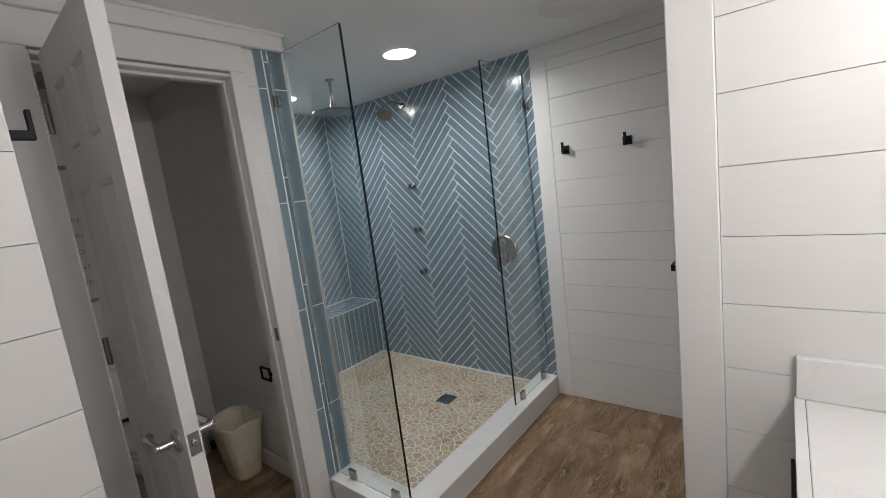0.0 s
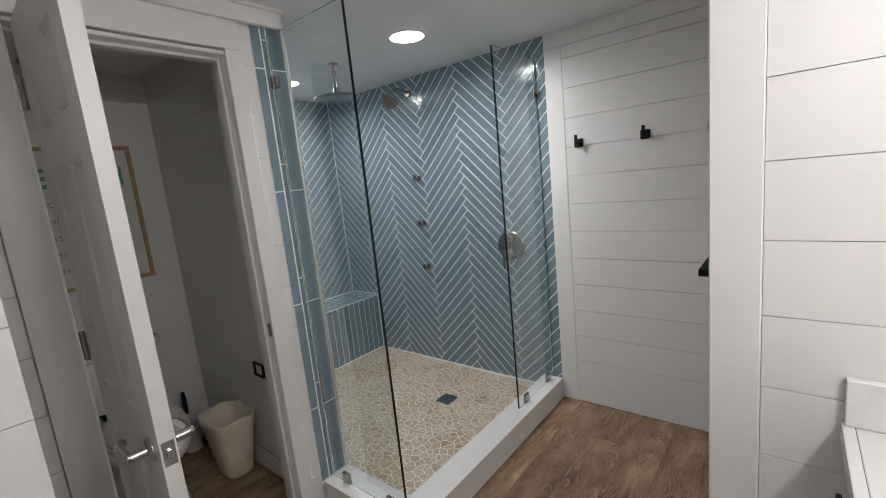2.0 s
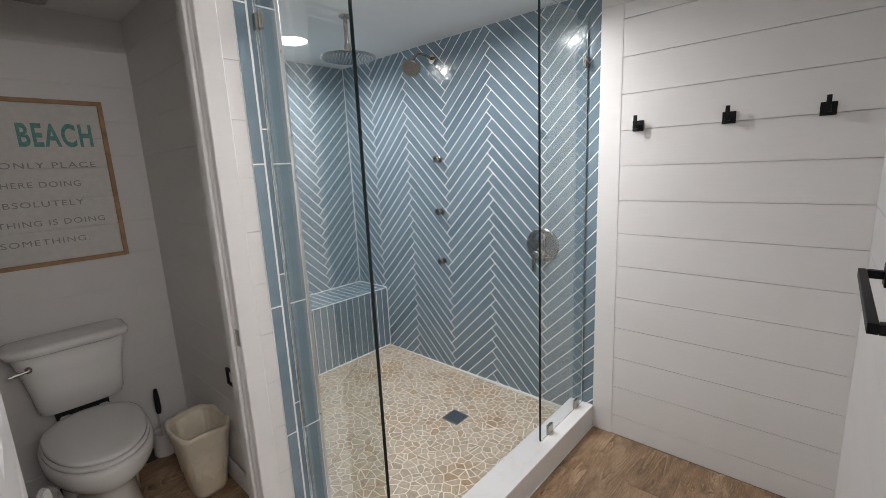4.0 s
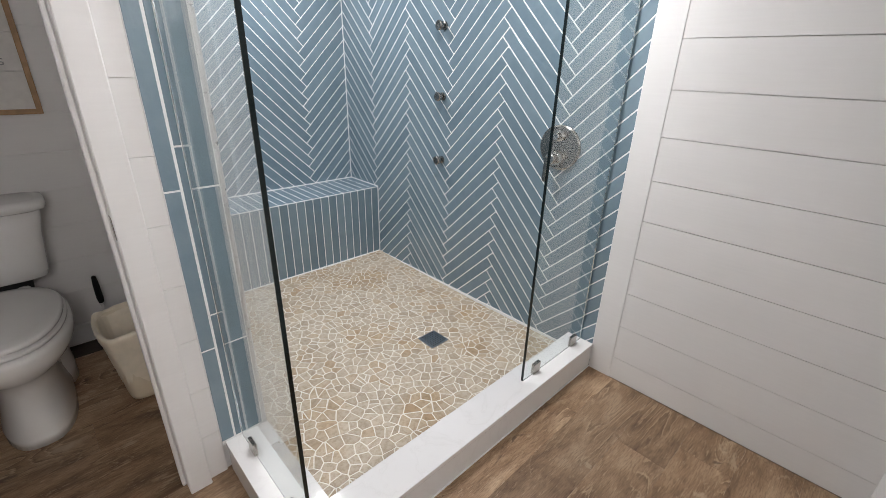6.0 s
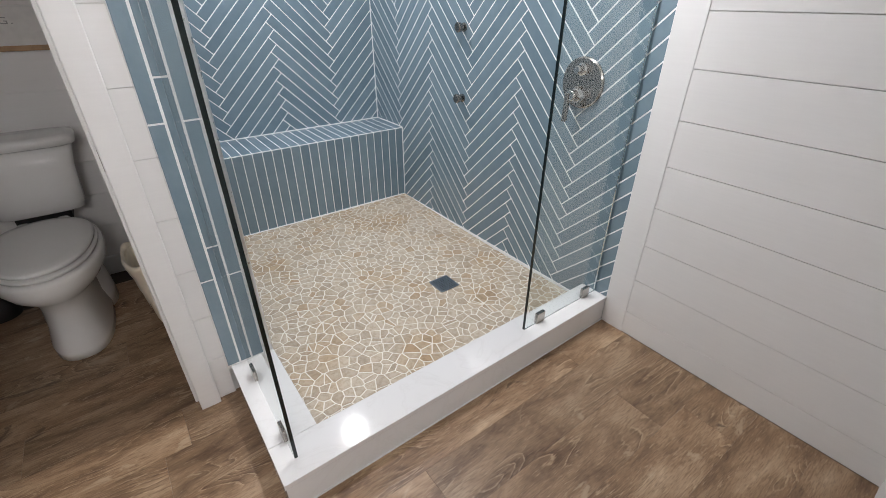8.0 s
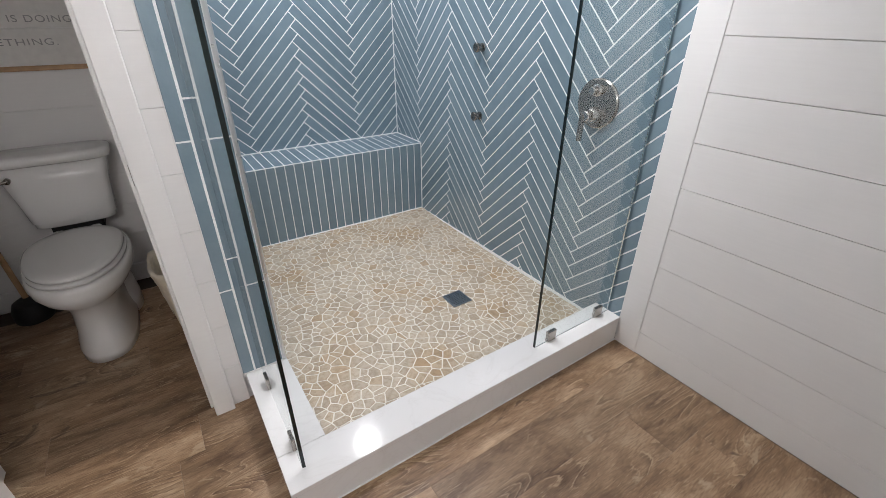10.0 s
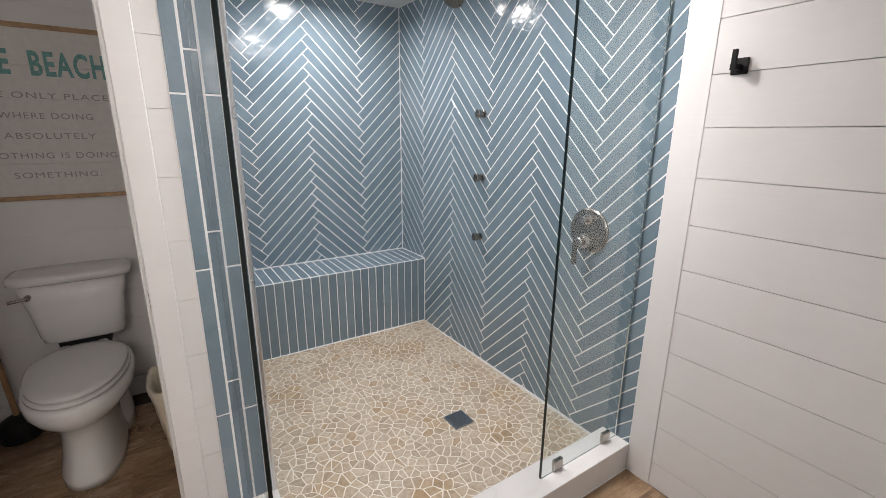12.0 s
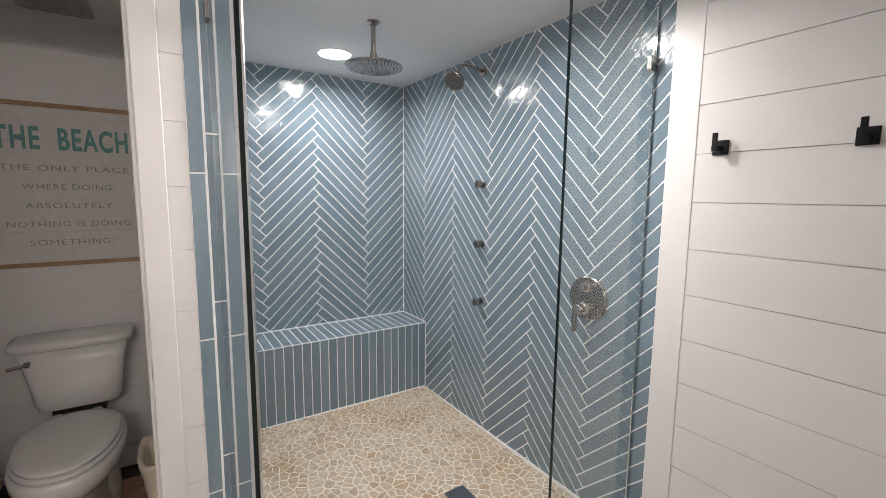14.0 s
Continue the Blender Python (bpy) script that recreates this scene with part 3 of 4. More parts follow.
drain = empty("floor_drain", "square dark grey metal shower drain grate", "drain", (-0.452, 0.637, 0.0155))
part("tray", boxes(((-0.052, -0.052, -0.006), (0.052, 0.052, 0.0005)), bevel=0.001), DARK, drain)
for lo, hi in (((-0.055, -0.055, -0.004), (-0.048, 0.055, 0.005)), ((0.048, -0.055, -0.004), (0.055, 0.055, 0.005)), ((-0.048, -0.055, -0.004), (0.048, -0.048, 0.005)), ((-0.048, 0.048, -0.004), (0.048, 0.055, 0.005))):
    part("frame_bar", boxes((lo, hi), bevel=0.001), STEEL, drain)
for k in range(8):
    part("slat", boxes(((-0.042 + 0.012 * k - 0.0028, -0.048, -0.002), (-0.042 + 0.012 * k + 0.0028, 0.048, 0.0045)), bevel=0.001), STEEL, drain)
for k in range(-3, 4):
    part("crossbar", boxes(((-0.048, 0.0125 * k - 0.003, 0.001), (0.048, 0.0125 * k + 0.003, 0.0052)), bevel=0.001), STEEL, drain)


# ---- ceiling fixtures ----
for i, (x, y) in enumerate(DOWNLIGHTS):
    th = empty("ceiling_light", "round white lit ceiling downlight over the shower", "ceiling light", (x, y, CEIL), "shower downlights")
    part("trim_ring", lathe([(0.0905, -0.0005), (0.096, -0.0005), (0.0955, -0.003), (0.093, -0.005), (0.0905, -0.005)]), TRIM, th)
    part("lens", lathe([(0, -0.004), (0.0900, -0.003), (0.0900, -0.007), (0.068, -0.013), (0, -0.015)]), LENS, th, "glowing white lens")
speaker = empty("ceiling_speaker", "round white ceiling speaker with grey grille", "speaker", (-0.47, -0.45, CEIL))
part("rim", lathe([(0.112, -0.0005), (0.138, -0.0005), (0.136, -0.012), (0.122, -0.018), (0.112, -0.016)], segments=48), TRIM, speaker)
part("grille", lathe([(0, -0.002), (0.1125, -0.002), (0.1125, -0.012), (0.055, -0.015), (0, -0.016)], segments=48), SPEAKER_GREY, speaker)
vent = empty("exhaust_vent", "square grey exhaust vent in the toilet ceiling", "vent", (-1.91, 1.62, CEIL))
part("frame", boxes(((-0.13, -0.13, -0.016), (0.13, 0.13, -0.0005)), bevel=0.006), VENT_GREY, vent)
for k in range(9):
    part("slat", boxes(((-0.11, -0.104 + 0.026 * k - 0.008, -0.022), (0.11, -0.104 + 0.026 * k + 0.008, -0.0165)), bevel=0.002), VENT_GREY, vent)


# ---- hooks and towel bar ----
def wall_hook(label, m):
    th = empty("wall_hook", label, "hook", (0, 0, 0), "robe hooks")
    part("plate", boxes(((-0.024, -0.024, 0.0), (0.024, 0.024, 0.008)), bevel=0.0015), BLACK, th)
    part("arm", boxes(((-0.009, -0.014, 0.008), (0.009, 0.004, 0.050)), bevel=0.0015), BLACK, th)
    part("upright", boxes(((-0.0075, -0.0145, 0.0415), (0.0075, 0.045, 0.0505)), bevel=0.0015), BLACK, th)
    th.matrix_basis = m
    return th


EAST = Matrix(((0, 0, -1, 0), (-1, 0, 0, 0), (0, 1, 0, 0), (0, 0, 0, 1)))
hook = wall_hook("square matt black robe hook on white shiplap", Matrix.Translation((-0.0005, -0.186, 1.612)) @ EAST)
for y in (-0.545, -0.852):
    copy_thing(hook, Matrix.Translation((-0.0005, y, 1.612)) @ EAST)
WEST = Matrix(((0, 0, 1, 0), (1, 0, 0, 0), (0, 1, 0, 0), (0, 0, 0, 1)))
other = copy_thing(hook, Matrix.Translation((-2.4275, -0.055, 1.700)) @ WEST)
other["label"] = "matt black robe hook on the door side wall"

bar = empty("towel_bar", "square matt black towel bar on white shiplap", "towel bar", (-0.925, -1.013, 1.160))
for x in (-0.225, 0.225):
    part("plate", boxes(((x - 0.027, 0.0005, -0.027), (x + 0.027, 0.009, 0.027)), bevel=0.0015), BLACK, bar)
    part("post", boxes(((x - 0.010, 0.009, -0.010), (x + 0.010, 0.040, 0.010)), bevel=0.001), BLACK, bar)
part("rail", boxes(((-0.235, 0.0405, -0.010), (0.235, 0.056, 0.010)), bevel=0.001), BLACK, bar)


# ---- toilet room ----
def door_leaf():
    th = empty("door_1", "white six-panel door standing wide open", "door", (-2.222, 0.540, 0.0), kind="structure")
    x0, x1 = -2.222, -2.186
    y0, y1, z0, z1 = -0.045, 0.535, 0.012, 2.032
    st, mid = 0.105, 0.09
    rails = [(z0, z0 + 0.22), (0.86, 1.0), (1.62, 1.72), (z1 - 0.115, z1)]
    items = [((x0, y0, z0), (x1, y0 + st, z1)), ((x0, y1 - st, z0), (x1, y1, z1))]
    items += [((x0, y0 + st, a), (x1, y1 - st, b)) for a, b in rails]
    yc = (y0 + y1) / 2
    items += [((x0, yc - mid / 2, a[1]), (x1, yc + mid / 2, b[0])) for a, b in zip(rails, rails[1:])]
    items += [((x0 + 0.011, y0 + st, z0 + 0.1), (x1 - 0.011, y1 - st, z1 - 0.1))]
    under(part("leaf", boxes(*items), TRIM), th)
    for a, b in zip(rails, rails[1:]):
        for p, q in ((y0 + st, yc - mid / 2), (yc + mid / 2, y1 - st)):
            bm = boxes(((x0 + 0.003, p + 0.016, a[1] + 0.016), (x1 - 0.003, q - 0.016, b[0] - 0.016)))
            bmesh.ops.bevel(bm, geom=[e for e in bm.edges if abs(e.verts[0].co.x - e.verts[1].co.x) < 1e-6], offset=0.0075, segments=2, profile=0.4, affect="EDGES")
            panel = under(part("panel", bm, TRIM), th)
            # sloping moulding round the raised field
            for s in (x0, x1):
                d = 0.010 if s == x0 else -0.010
                vs = [(s, p, a[1]), (s, q, a[1]), (s, q, b[0]), (s, p, b[0])]
                ws = [(s + d, p + 0.013, a[1] + 0.013), (s + d, q - 0.013, a[1] + 0.013), (s + d, q - 0.013, b[0] - 0.013), (s + d, p + 0.013, b[0] - 0.013)]
                mo = raw("moulding", vs + ws, [(k, (k + 1) % 4, 4 + (k + 1) % 4, 4 + k) for k in range(4)], TRIM)
                mo.parent = panel
    lock = boxes(((-2.2175, y0 - 0.0015, 0.895), (-2.1905, y0 - 0.0002, 0.955)))
    under(part("latch_plate", lock, CHROME), th)
    under(part("latch_bolt", boxes(((-2.2100, y0 - 0.010, 0.917), (-2.1980, y0 - 0.0015, 0.935)), bevel=0.002), CHROME), th)
    for s, x in ((-1, x0), (1, x1)):
        h = under(part("door_handle", lathe([(0, 0), (0.032, 0), (0.032, 0.006), (0.026, 0.011), (0.012, 0.013), (0.012, 0.045), (0, 0.045)], pose(x, y0 + 0.062, 0.925, 0, 90 * s, 0)), CHROME, None, "satin chrome lever handle"), th)
        lx = x + s * 0.050
        path = [(lx - s * 0.012, y0 + 0.062, 0.925), (lx, y0 + 0.066, 0.925), (lx, y0 + 0.085, 0.925), (lx, y0 + 0.12, 0.924), (lx - s * 0.002, y0 + 0.150, 0.922), (lx - s * 0.012, y0 + 0.168, 0.921)]
        part("lever", tube(path, 0.0112), CHROME, h)
    for z in (0.28, 1.09, 1.845):
        bm = boxes(((-2.2400, 0.5385, z - 0.045), (-2.2230, 0.5425, z + 0.045)))
        rod(bm, (-2.231, 0.5365, z - 0.047), (-2.231, 0.5365, z + 0.047), 0.0065, segments=12)
        under(part("hinge", bm, NICKEL), th)
    th.rotation_euler.z = radians(-1.8)
    return th


door_leaf()
strike = part("strike_plate", boxes(((-1.6235, 0.560, 0.895), (-1.6205, 0.588, 0.955)), bevel=0.0005), NICKEL)
tagged(strike, "nickel latch strike plate on the door jamb", "strike plate")

# toilet
TX = -1.953
toilet = empty("toilet", "white porcelain two-piece toilet, lid closed", "toilet", (TX, 1.45, 0))
bowl = loft([(FLOOR, TX, 1.44, 0.118, 0.315, 0.30, 2.6), (0.02, TX, 1.44, 0.118, 0.315, 0.30, 2.6), (0.09, TX, 1.44, 0.103, 0.285, 0.29, 2.5), (0.18, TX, 1.44, 0.100, 0.260, 0.29, 2.4),
             (0.235, TX, 1.43, 0.112, 0.272, 0.30, 2.3), (0.268, TX, 1.42, 0.138, 0.302, 0.31, 2.2), (0.298, TX, 1.42, 0.172, 0.334, 0.315, 2.2), (0.330, TX, 1.42, 0.190, 0.351, 0.32, 2.2), (0.362, TX, 1.42, 0.193, 0.354, 0.32, 2.2), (0.378, TX, 1.42, 0.189, 0.350, 0.32, 2.2), (0.385, TX, 1.42, 0.180, 0.341, 0.318, 2.2)])
under(part("bowl", bowl, PORCELAIN), toilet)
under(part("foot", loft([(FLOOR, TX, 1.60, 0.143, 0.16, 0.12, 2.6), (0.05, TX, 1.60, 0.142, 0.158, 0.12, 2.6), (0.13, TX, 1.60, 0.136, 0.14, 0.115, 2.4), (0.20, TX, 1.60, 0.122, 0.115, 0.11, 2.4), (0.26, TX, 1.60, 0.100, 0.08, 0.10, 2.4)]), PORCELAIN), toilet)
under(part("seat", loft([(0.3855, TX, 1.42, 0.158, 0.322, 0.19, 2.15), (0.3905, TX, 1.42, 0.158, 0.322, 0.19, 2.15), (0.3920, TX, 1.42, 0.183, 0.346, 0.20, 2.15), (0.4025, TX, 1.42, 0.184, 0.347, 0.20, 2.15), (0.4065, TX, 1.42, 0.180, 0.343, 0.20, 2.15)]), SEAT), toilet)
under(part("lid", loft([(0.4068, TX, 1.42, 0.150, 0.312, 0.19, 2.15), (0.4118, TX, 1.42, 0.150, 0.312, 0.19, 2.15), (0.4132, TX, 1.42, 0.176, 0.339, 0.20, 2.15), (0.4255, TX, 1.42, 0.177, 0.340, 0.20, 2.15), (0.4315, TX, 1.42, 0.168, 0.330, 0.19, 2.15), (0.4340, TX, 1.42, 0.13, 0.29, 0.16, 2.15)]), SEAT), toilet)
for dx in (-0.07, 0.07):
    under(part("hinge_cap", loft([(0.386, TX + dx, 1.615, 0.022, 0.018, 0.018, 3), (0.420, TX + dx, 1.615, 0.022, 0.018, 0.018, 3), (0.426, TX + dx, 1.615, 0.017, 0.013, 0.013, 3)]), SEAT), toilet)
tank = loft([(0.440, TX + 0.006, 1.715, 0.142, 0.075, 0.085, 4.5), (0.446, TX + 0.006, 1.715, 0.154, 0.083, 0.090, 5), (0.466, TX + 0.006, 1.715, 0.157, 0.086, 0.092, 5), (0.470, TX + 0.006, 1.715, 0.162, 0.090, 0.092, 5), (0.56, TX + 0.004, 1.713, 0.172, 0.094, 0.094, 5), (0.64, TX + 0.002, 1.712, 0.184, 0.098, 0.096, 5), (0.735, TX, 1.71, 0.204, 0.104, 0.098, 5)], n=56)
under(part("tank", tank, PORCELAIN), toilet)
under(part("tank_lid", loft([(0.7355, TX, 1.71, 0.206, 0.106, 0.100, 5), (0.742, TX, 1.71, 0.224, 0.120, 0.104, 5), (0.764, TX, 1.71, 0.228, 0.124, 0.104, 5), (0.776, TX, 1.71, 0.222, 0.117, 0.102, 5), (0.780, TX, 1.71, 0.198, 0.097, 0.09, 5)], n=56), PORCELAIN), toilet)
under(part("tank_mount", boxes(((TX - 0.10, 1.665, 0.384), (TX + 0.10, 1.79, 0.4395)), bevel=0.01), RUBBER), toilet)
flush = tube([(TX - 0.152, 1.612, 0.690), (TX - 0.152, 1.590, 0.690)], 0.012)
rod(flush, (TX - 0.152, 1.588, 0.690), (TX - 0.215, 1.586, 0.683), 0.0055, 0.0075, 12)
under(part("flush_lever", flush, NICKEL), toilet)

# waste bin with liner
BX, BY = -1.60, 1.265
bin_ = empty("waste_bin", "cream plastic waste bin with white liner", "waste bin", (BX, BY, 0))
bm = loft([(FLOOR, BX, BY, 0.072, 0.095, 0.095, 3.4), (0.006, BX, BY, 0.077, 0.100, 0.100, 3.4), (0.15, BX, BY, 0.091, 0.117, 0.117, 3.4), (0.30, BX, BY, 0.106, 0.136, 0.136, 3.4), (0.302, BX, BY, 0.112, 0.142, 0.142, 3.4), (0.316, BX, BY, 0.112, 0.142, 0.142, 3.4),
           (0.316, BX, BY, 0.102, 0.132, 0.132, 3.4), (0.02, BX, BY, 0.074, 0.096, 0.096, 3.4)])
under(part("body", bm, CREAM), bin_)
rng = random.Random(4)
liner = bmesh.new()
rings = []
for z, k in ((0.10, 1.02), (0.14, 1.045), (0.175, 1.05), (0.205, 1.06), (0.23, 1.055), (0.26, 1.075), (0.29, 1.11), (0.312, 1.13), (0.327, 1.10), (0.329, 1.02), (0.30, 0.92), (0.20, 0.90), (0.10, 0.88)):
    ring = []
    for i, (x, y) in enumerate(outline(0.0765 + 0.098 * z, 0.0995 + 0.122 * z, 0.0995 + 0.122 * z, 3.4, 72)):
        w = k + (0.014 * math.sin(i * 1.7 + z * 60) + rng.uniform(-0.012, 0.012)) * (0.4 if z > 0.3 else 1.0)
        ring.append(liner.verts.new((BX + x * w, BY + y * w, z + (0.02 * math.sin(i * 0.9) + 0.012 * math.sin(i * 2.3) if z == 0.10 and k > 0.9 else 0.006 * math.sin(i * 0.5)))))
    rings.append(ring)
for a, b in zip(rings, rings[1:]):
    for k in range(72):
        liner.faces.new((a[k], a[(k + 1) % 72], b[(k + 1) % 72], b[k]))
under(part("liner", smooth(liner, 80), BAG), bin_)

# toilet brush in its holder
brush = empty("toilet_brush", "toilet brush with black handle in white caddy", "toilet brush", (-1.652, 1.725, FLOOR))
part("caddy", lathe([(0, 0), (0.052, 0), (0.054, 0.01), (0.048, 0.12), (0.044, 0.125), (0.04, 0.12), (0.04, 0.02), (0, 0.02)]), SEAT, brush)
part("rod", smooth(rod(bmesh.new(), (0, 0, 0.025), (0, 0, 0.24), 0.006)), SEAT, brush)
part("grip", lathe([(0, 0.235), (0.010, 0.235), (0.014, 0.26), (0.013, 0.33), (0.009, 0.375), (0, 0.38)]), BLACK, brush)
plunger = empty("plunger", "toilet plunger with wooden handle and black rubber cup", "plunger", (-2.262, 1.70, FLOOR))
part("cup", lathe([(0.074, 0.0), (0.078, 0.012), (0.076, 0.06), (0.062, 0.095), (0.035, 0.112), (0.018, 0.120), (0, 0.120)]), RUBBER, plunger)
part("handle", smooth(rod(bmesh.new(), (0, 0, 0.115), (-0.03, 0.03, 0.54), 0.012)), SIGN_WOOD, plunger)
paper = empty("paper_holder", "square matt black toilet paper holder", "paper holder", (-1.4925, 0.875, 0.635))
part("plate", boxes(((-0.009, -0.022, -0.022), (-0.0005, 0.022, 0.022)), bevel=0.001), BLACK, paper)
part("post", boxes(((-0.045, -0.007, -0.007), (-0.009, 0.007, 0.007)), bevel=0.001), BLACK, paper)
part("loop", boxes(((-0.055, -0.010, -0.036), (-0.0455, 0.075, -0.028)), ((-0.055, -0.010, 0.028), (-0.0455, 0.075, 0.036)), ((-0.055, 0.075, -0.036), (-0.0455, 0.083, 0.036)), ((-0.055, -0.010, -0.028), (-0.0455, -0.002, 0.028))), BLACK, paper)

# sign above the toilet
SX0, SX1, SZ0, SZ1, SY = -2.236, -1.636, 1.092, 1.850, 1.8295
sign = empty("wall_sign", "white plank beach sign in a light wooden frame", "sign", (-1.96, SY, 1.45))
edges = [SZ0 + 0.014] + [1.258, 1.400, 1.539, 1.678] + [SZ1 - 0.014]
for a, b in zip(edges, edges[1:]):
    under(part("board", boxes(((SX0 + 0.012, SY - 0.012, a + 0.001), (SX1 - 0.012, SY, b - 0.001)), bevel=0.001), SIGN_BOARD), sign)
for lo, hi in (((SX0, SY - 0.022, SZ0), (SX1, SY, SZ0 + 0.02)), ((SX0, SY - 0.022, SZ1 - 0.02), (SX1, SY, SZ1)), ((SX0, SY - 0.022, SZ0 + 0.02), (SX0 + 0.02, SY, SZ1 - 0.02)), ((SX1 - 0.02, SY - 0.022, SZ0 + 0.02), (SX1, SY, SZ1 - 0.02))):
    under(part("frame_strip", boxes((lo, hi), bevel=0.0015), SIGN_WOOD), sign)


def words(text, height, z, material, width, bold=0.0):
    cu = bpy.data.curves.new("words", "FONT")
    cu.body, cu.size, cu.align_x, cu.extrude, cu.offset = text, height / 0.7, "CENTER", 0.0006, bold
    cu.space_character = 1.15
    tmp = new("lettering", cu)
    bpy.context.view_layer.update()
    me = bpy.data.meshes.new_from_object(tmp.evaluated_get(bpy.context.evaluated_depsgraph_get()))
    bpy.data.objects.remove(tmp)
    xs = [v.co.x for v in me.vertices]
    k = width / (max(xs) - min(xs))
    me.transform(Matrix.Translation(((SX0 + SX1) / 2, SY - 0.0128, z)) @ Matrix.Rotation(math.pi / 2, 4, "X") @ Matrix.Diagonal((k, 1, 1, 1)) )
    me.materials.clear()
    me.materials.append(material)
    whole = bmesh.new()
    whole.from_mesh(me)
    bmesh.ops.remove_doubles(whole, verts=whole.verts, dist=1e-6)
    left = set(whole.verts)
    while left:
        island, stack = set(), [left.pop()]
        while stack:
            v = stack.pop()
            island.add(v)
            for e in v.link_edges:
                o = e.other_vert(v)
                if o in left:
                    left.discard(o)
                    stack.append(o)
        ids = {v: n for n, v in enumerate(island)}
        faces = {f for v in island for f in v.link_faces}
        under(raw("letter", [tuple(v.co) for v in ids], [tuple(ids[v] for v in f.verts) for f in faces], material), sign)
    whole.free()


words("THE  BEACH", 0.098, 1.642, TEAL, 0.487, 0.0040)
for text, z, w in (("THE ONLY PLACE", 1.542, 0.468), ("WHERE DOING", 1.455, 0.328), ("ABSOLUTELY", 1.367, 0.322), ("NOTHING IS DOING", 1.280, 0.458), ("SOMETHING.", 1.192, 0.312)):
    words(text, 0.026, z, GREY_INK, w)


# ---- vanity side ----
VZ = 0.912
VL, VR, VF, VB = -2.48, -1.374, -1.245, -1.81
vanity = empty("vanity", "white vanity cabinet with black pulls below quartz", "vanity", (-1.82, -1.55, FLOOR))
under(part("body", boxes(((VL + 0.015, VB + 0.002, 0.09), (VR, VF - 0.045, VZ - 0.0405)), bevel=0.003), CABINET), vanity)
under(part("plinth", boxes(((VL + 0.03, VB + 0.002, FLOOR), (VR, VF - 0.10, 0.089))), CABINET), vanity)
for a, b in ((VL + 0.02, -1.932), (-1.926, VR - 0.004)):
    d = under(part("door", boxes(((a, VF - 0.0445, 0.10), (b, VF - 0.026, 0.66)), bevel=0.003), CABINET), vanity)
    c = b - 0.045 if a < -2 else a + 0.045
    part("pull", boxes(((c - 0.006, VF - 0.004, 0.46), (c + 0.006, VF + 0.006, 0.62)), ((c - 0.006, VF - 0.0265, 0.47), (c + 0.006, VF - 0.003, 0.482)), ((c - 0.006, VF - 0.0265, 0.598), (c + 0.006, VF - 0.003, 0.61)), bevel=0.001), BLACK, d)
    w = under(part("drawer", boxes(((a, VF - 0.0445, 0.668), (b, VF - 0.026, VZ - 0.046)), bevel=0.003), CABINET), vanity)
    part("pull", boxes(((b - 0.20, VF - 0.004, 0.762), (b - 0.04, VF + 0.006, 0.774)), ((b - 0.19, VF - 0.0265, 0.762), (b - 0.178, VF - 0.003, 0.774)), ((b - 0.062, VF - 0.0265, 0.762), (b - 0.05, VF - 0.003, 0.774)), bevel=0.001), BLACK, w)
counter = empty("countertop", "white veined quartz countertop on the vanity", "countertop", (-1.82, -1.52, VZ))
under(part("slab", boxes(((VL, VB + 0.001, VZ - 0.020), (VR, VF - 0.021, VZ)), bevel=0.0015), QUARTZ), counter)
under(part("front_edge", boxes(((VL, VF - 0.0205, VZ - 0.040), (VR, VF, VZ)), bevel=0.003, segments=2), QUARTZ), counter)
splash = part("backsplash", boxes(((-1.392, VB + 0.02, VZ + 0.0005), (-1.3735, VF - 0.004, VZ + 0.10)), bevel=0.002), QUARTZ)
tagged(splash, "white quartz side splash against shiplap wall", "backsplash")
light = empty("vanity_light", "three-globe vanity light on the wall above the vanity", "wall light", (-2.10, VB, 1.93))
part("bar", boxes(((-0.27, 0.0005, -0.03), (0.27, 0.03, 0.03)), bevel=0.004), NICKEL, light)
for x in BULBS:
    part("arm", smooth(rod(bmesh.new(), (x + 2.10, 0.03, 0.0), (x + 2.10, 0.11, 0.0), 0.008)), NICKEL, light)
    part("holder", lathe([(0, 0.02), (0.028, 0.02), (0.03, -0.02), (0, -0.02)], pose(x + 2.10, 0.11, 0.0)), NICKEL, light)
    g = part("globe", lathe([(0, -0.005), (0.03, -0.012), (0.045, -0.035), (0.05, -0.055), (0.045, -0.075), (0.03, -0.095), (0, -0.105)], pose(x + 2.10, 0.11, -0.012)), GLOBE, light)
    g.visible_shadow = False

# ---- pieces of walls and floors ----
# blue tiles, east wall: along -y, up
grout_east = part("grout_bed", boxes(((0.0010, 0.0, 0.02), (0.0115, 2.06, CEIL - 0.001))), GROUT, wall_east)
for poly, mid, across in herringbone(0.0015 - 2.06, 0.012, -0.0015, CEIL - 0.003, -1.006, 1.858):
    lift = tilted(mid, across)
    v, f = slab(poly, 0.006, 0.0011, lambda u, w, h: (-h - lift(u, w), -u, w))
    raw("tile", v, f, TILE, wall_east)
grout_north = part("grout_bed", boxes(((-1.335, 2.0610, 0.02), (0.002, 2.0715, CEIL - 0.001))), GROUT, wall_north)
for poly, mid, across in herringbone(-1.333, 0.532, -0.004, CEIL - 0.003, -0.295, 2.212):
    lift = tilted(mid, across)
    v, f = slab(poly, 0.006, 0.0011, lambda u, w, h: (u, 2.06 - h - lift(u, w), w))
    raw("tile", v, f, TILE, wall_north)
grout_side = part("grout_bed", boxes(((-1.346, 0.575, 0.02), (-1.3358, 2.06, CEIL - 0.001))), GROUT, wall_partition)
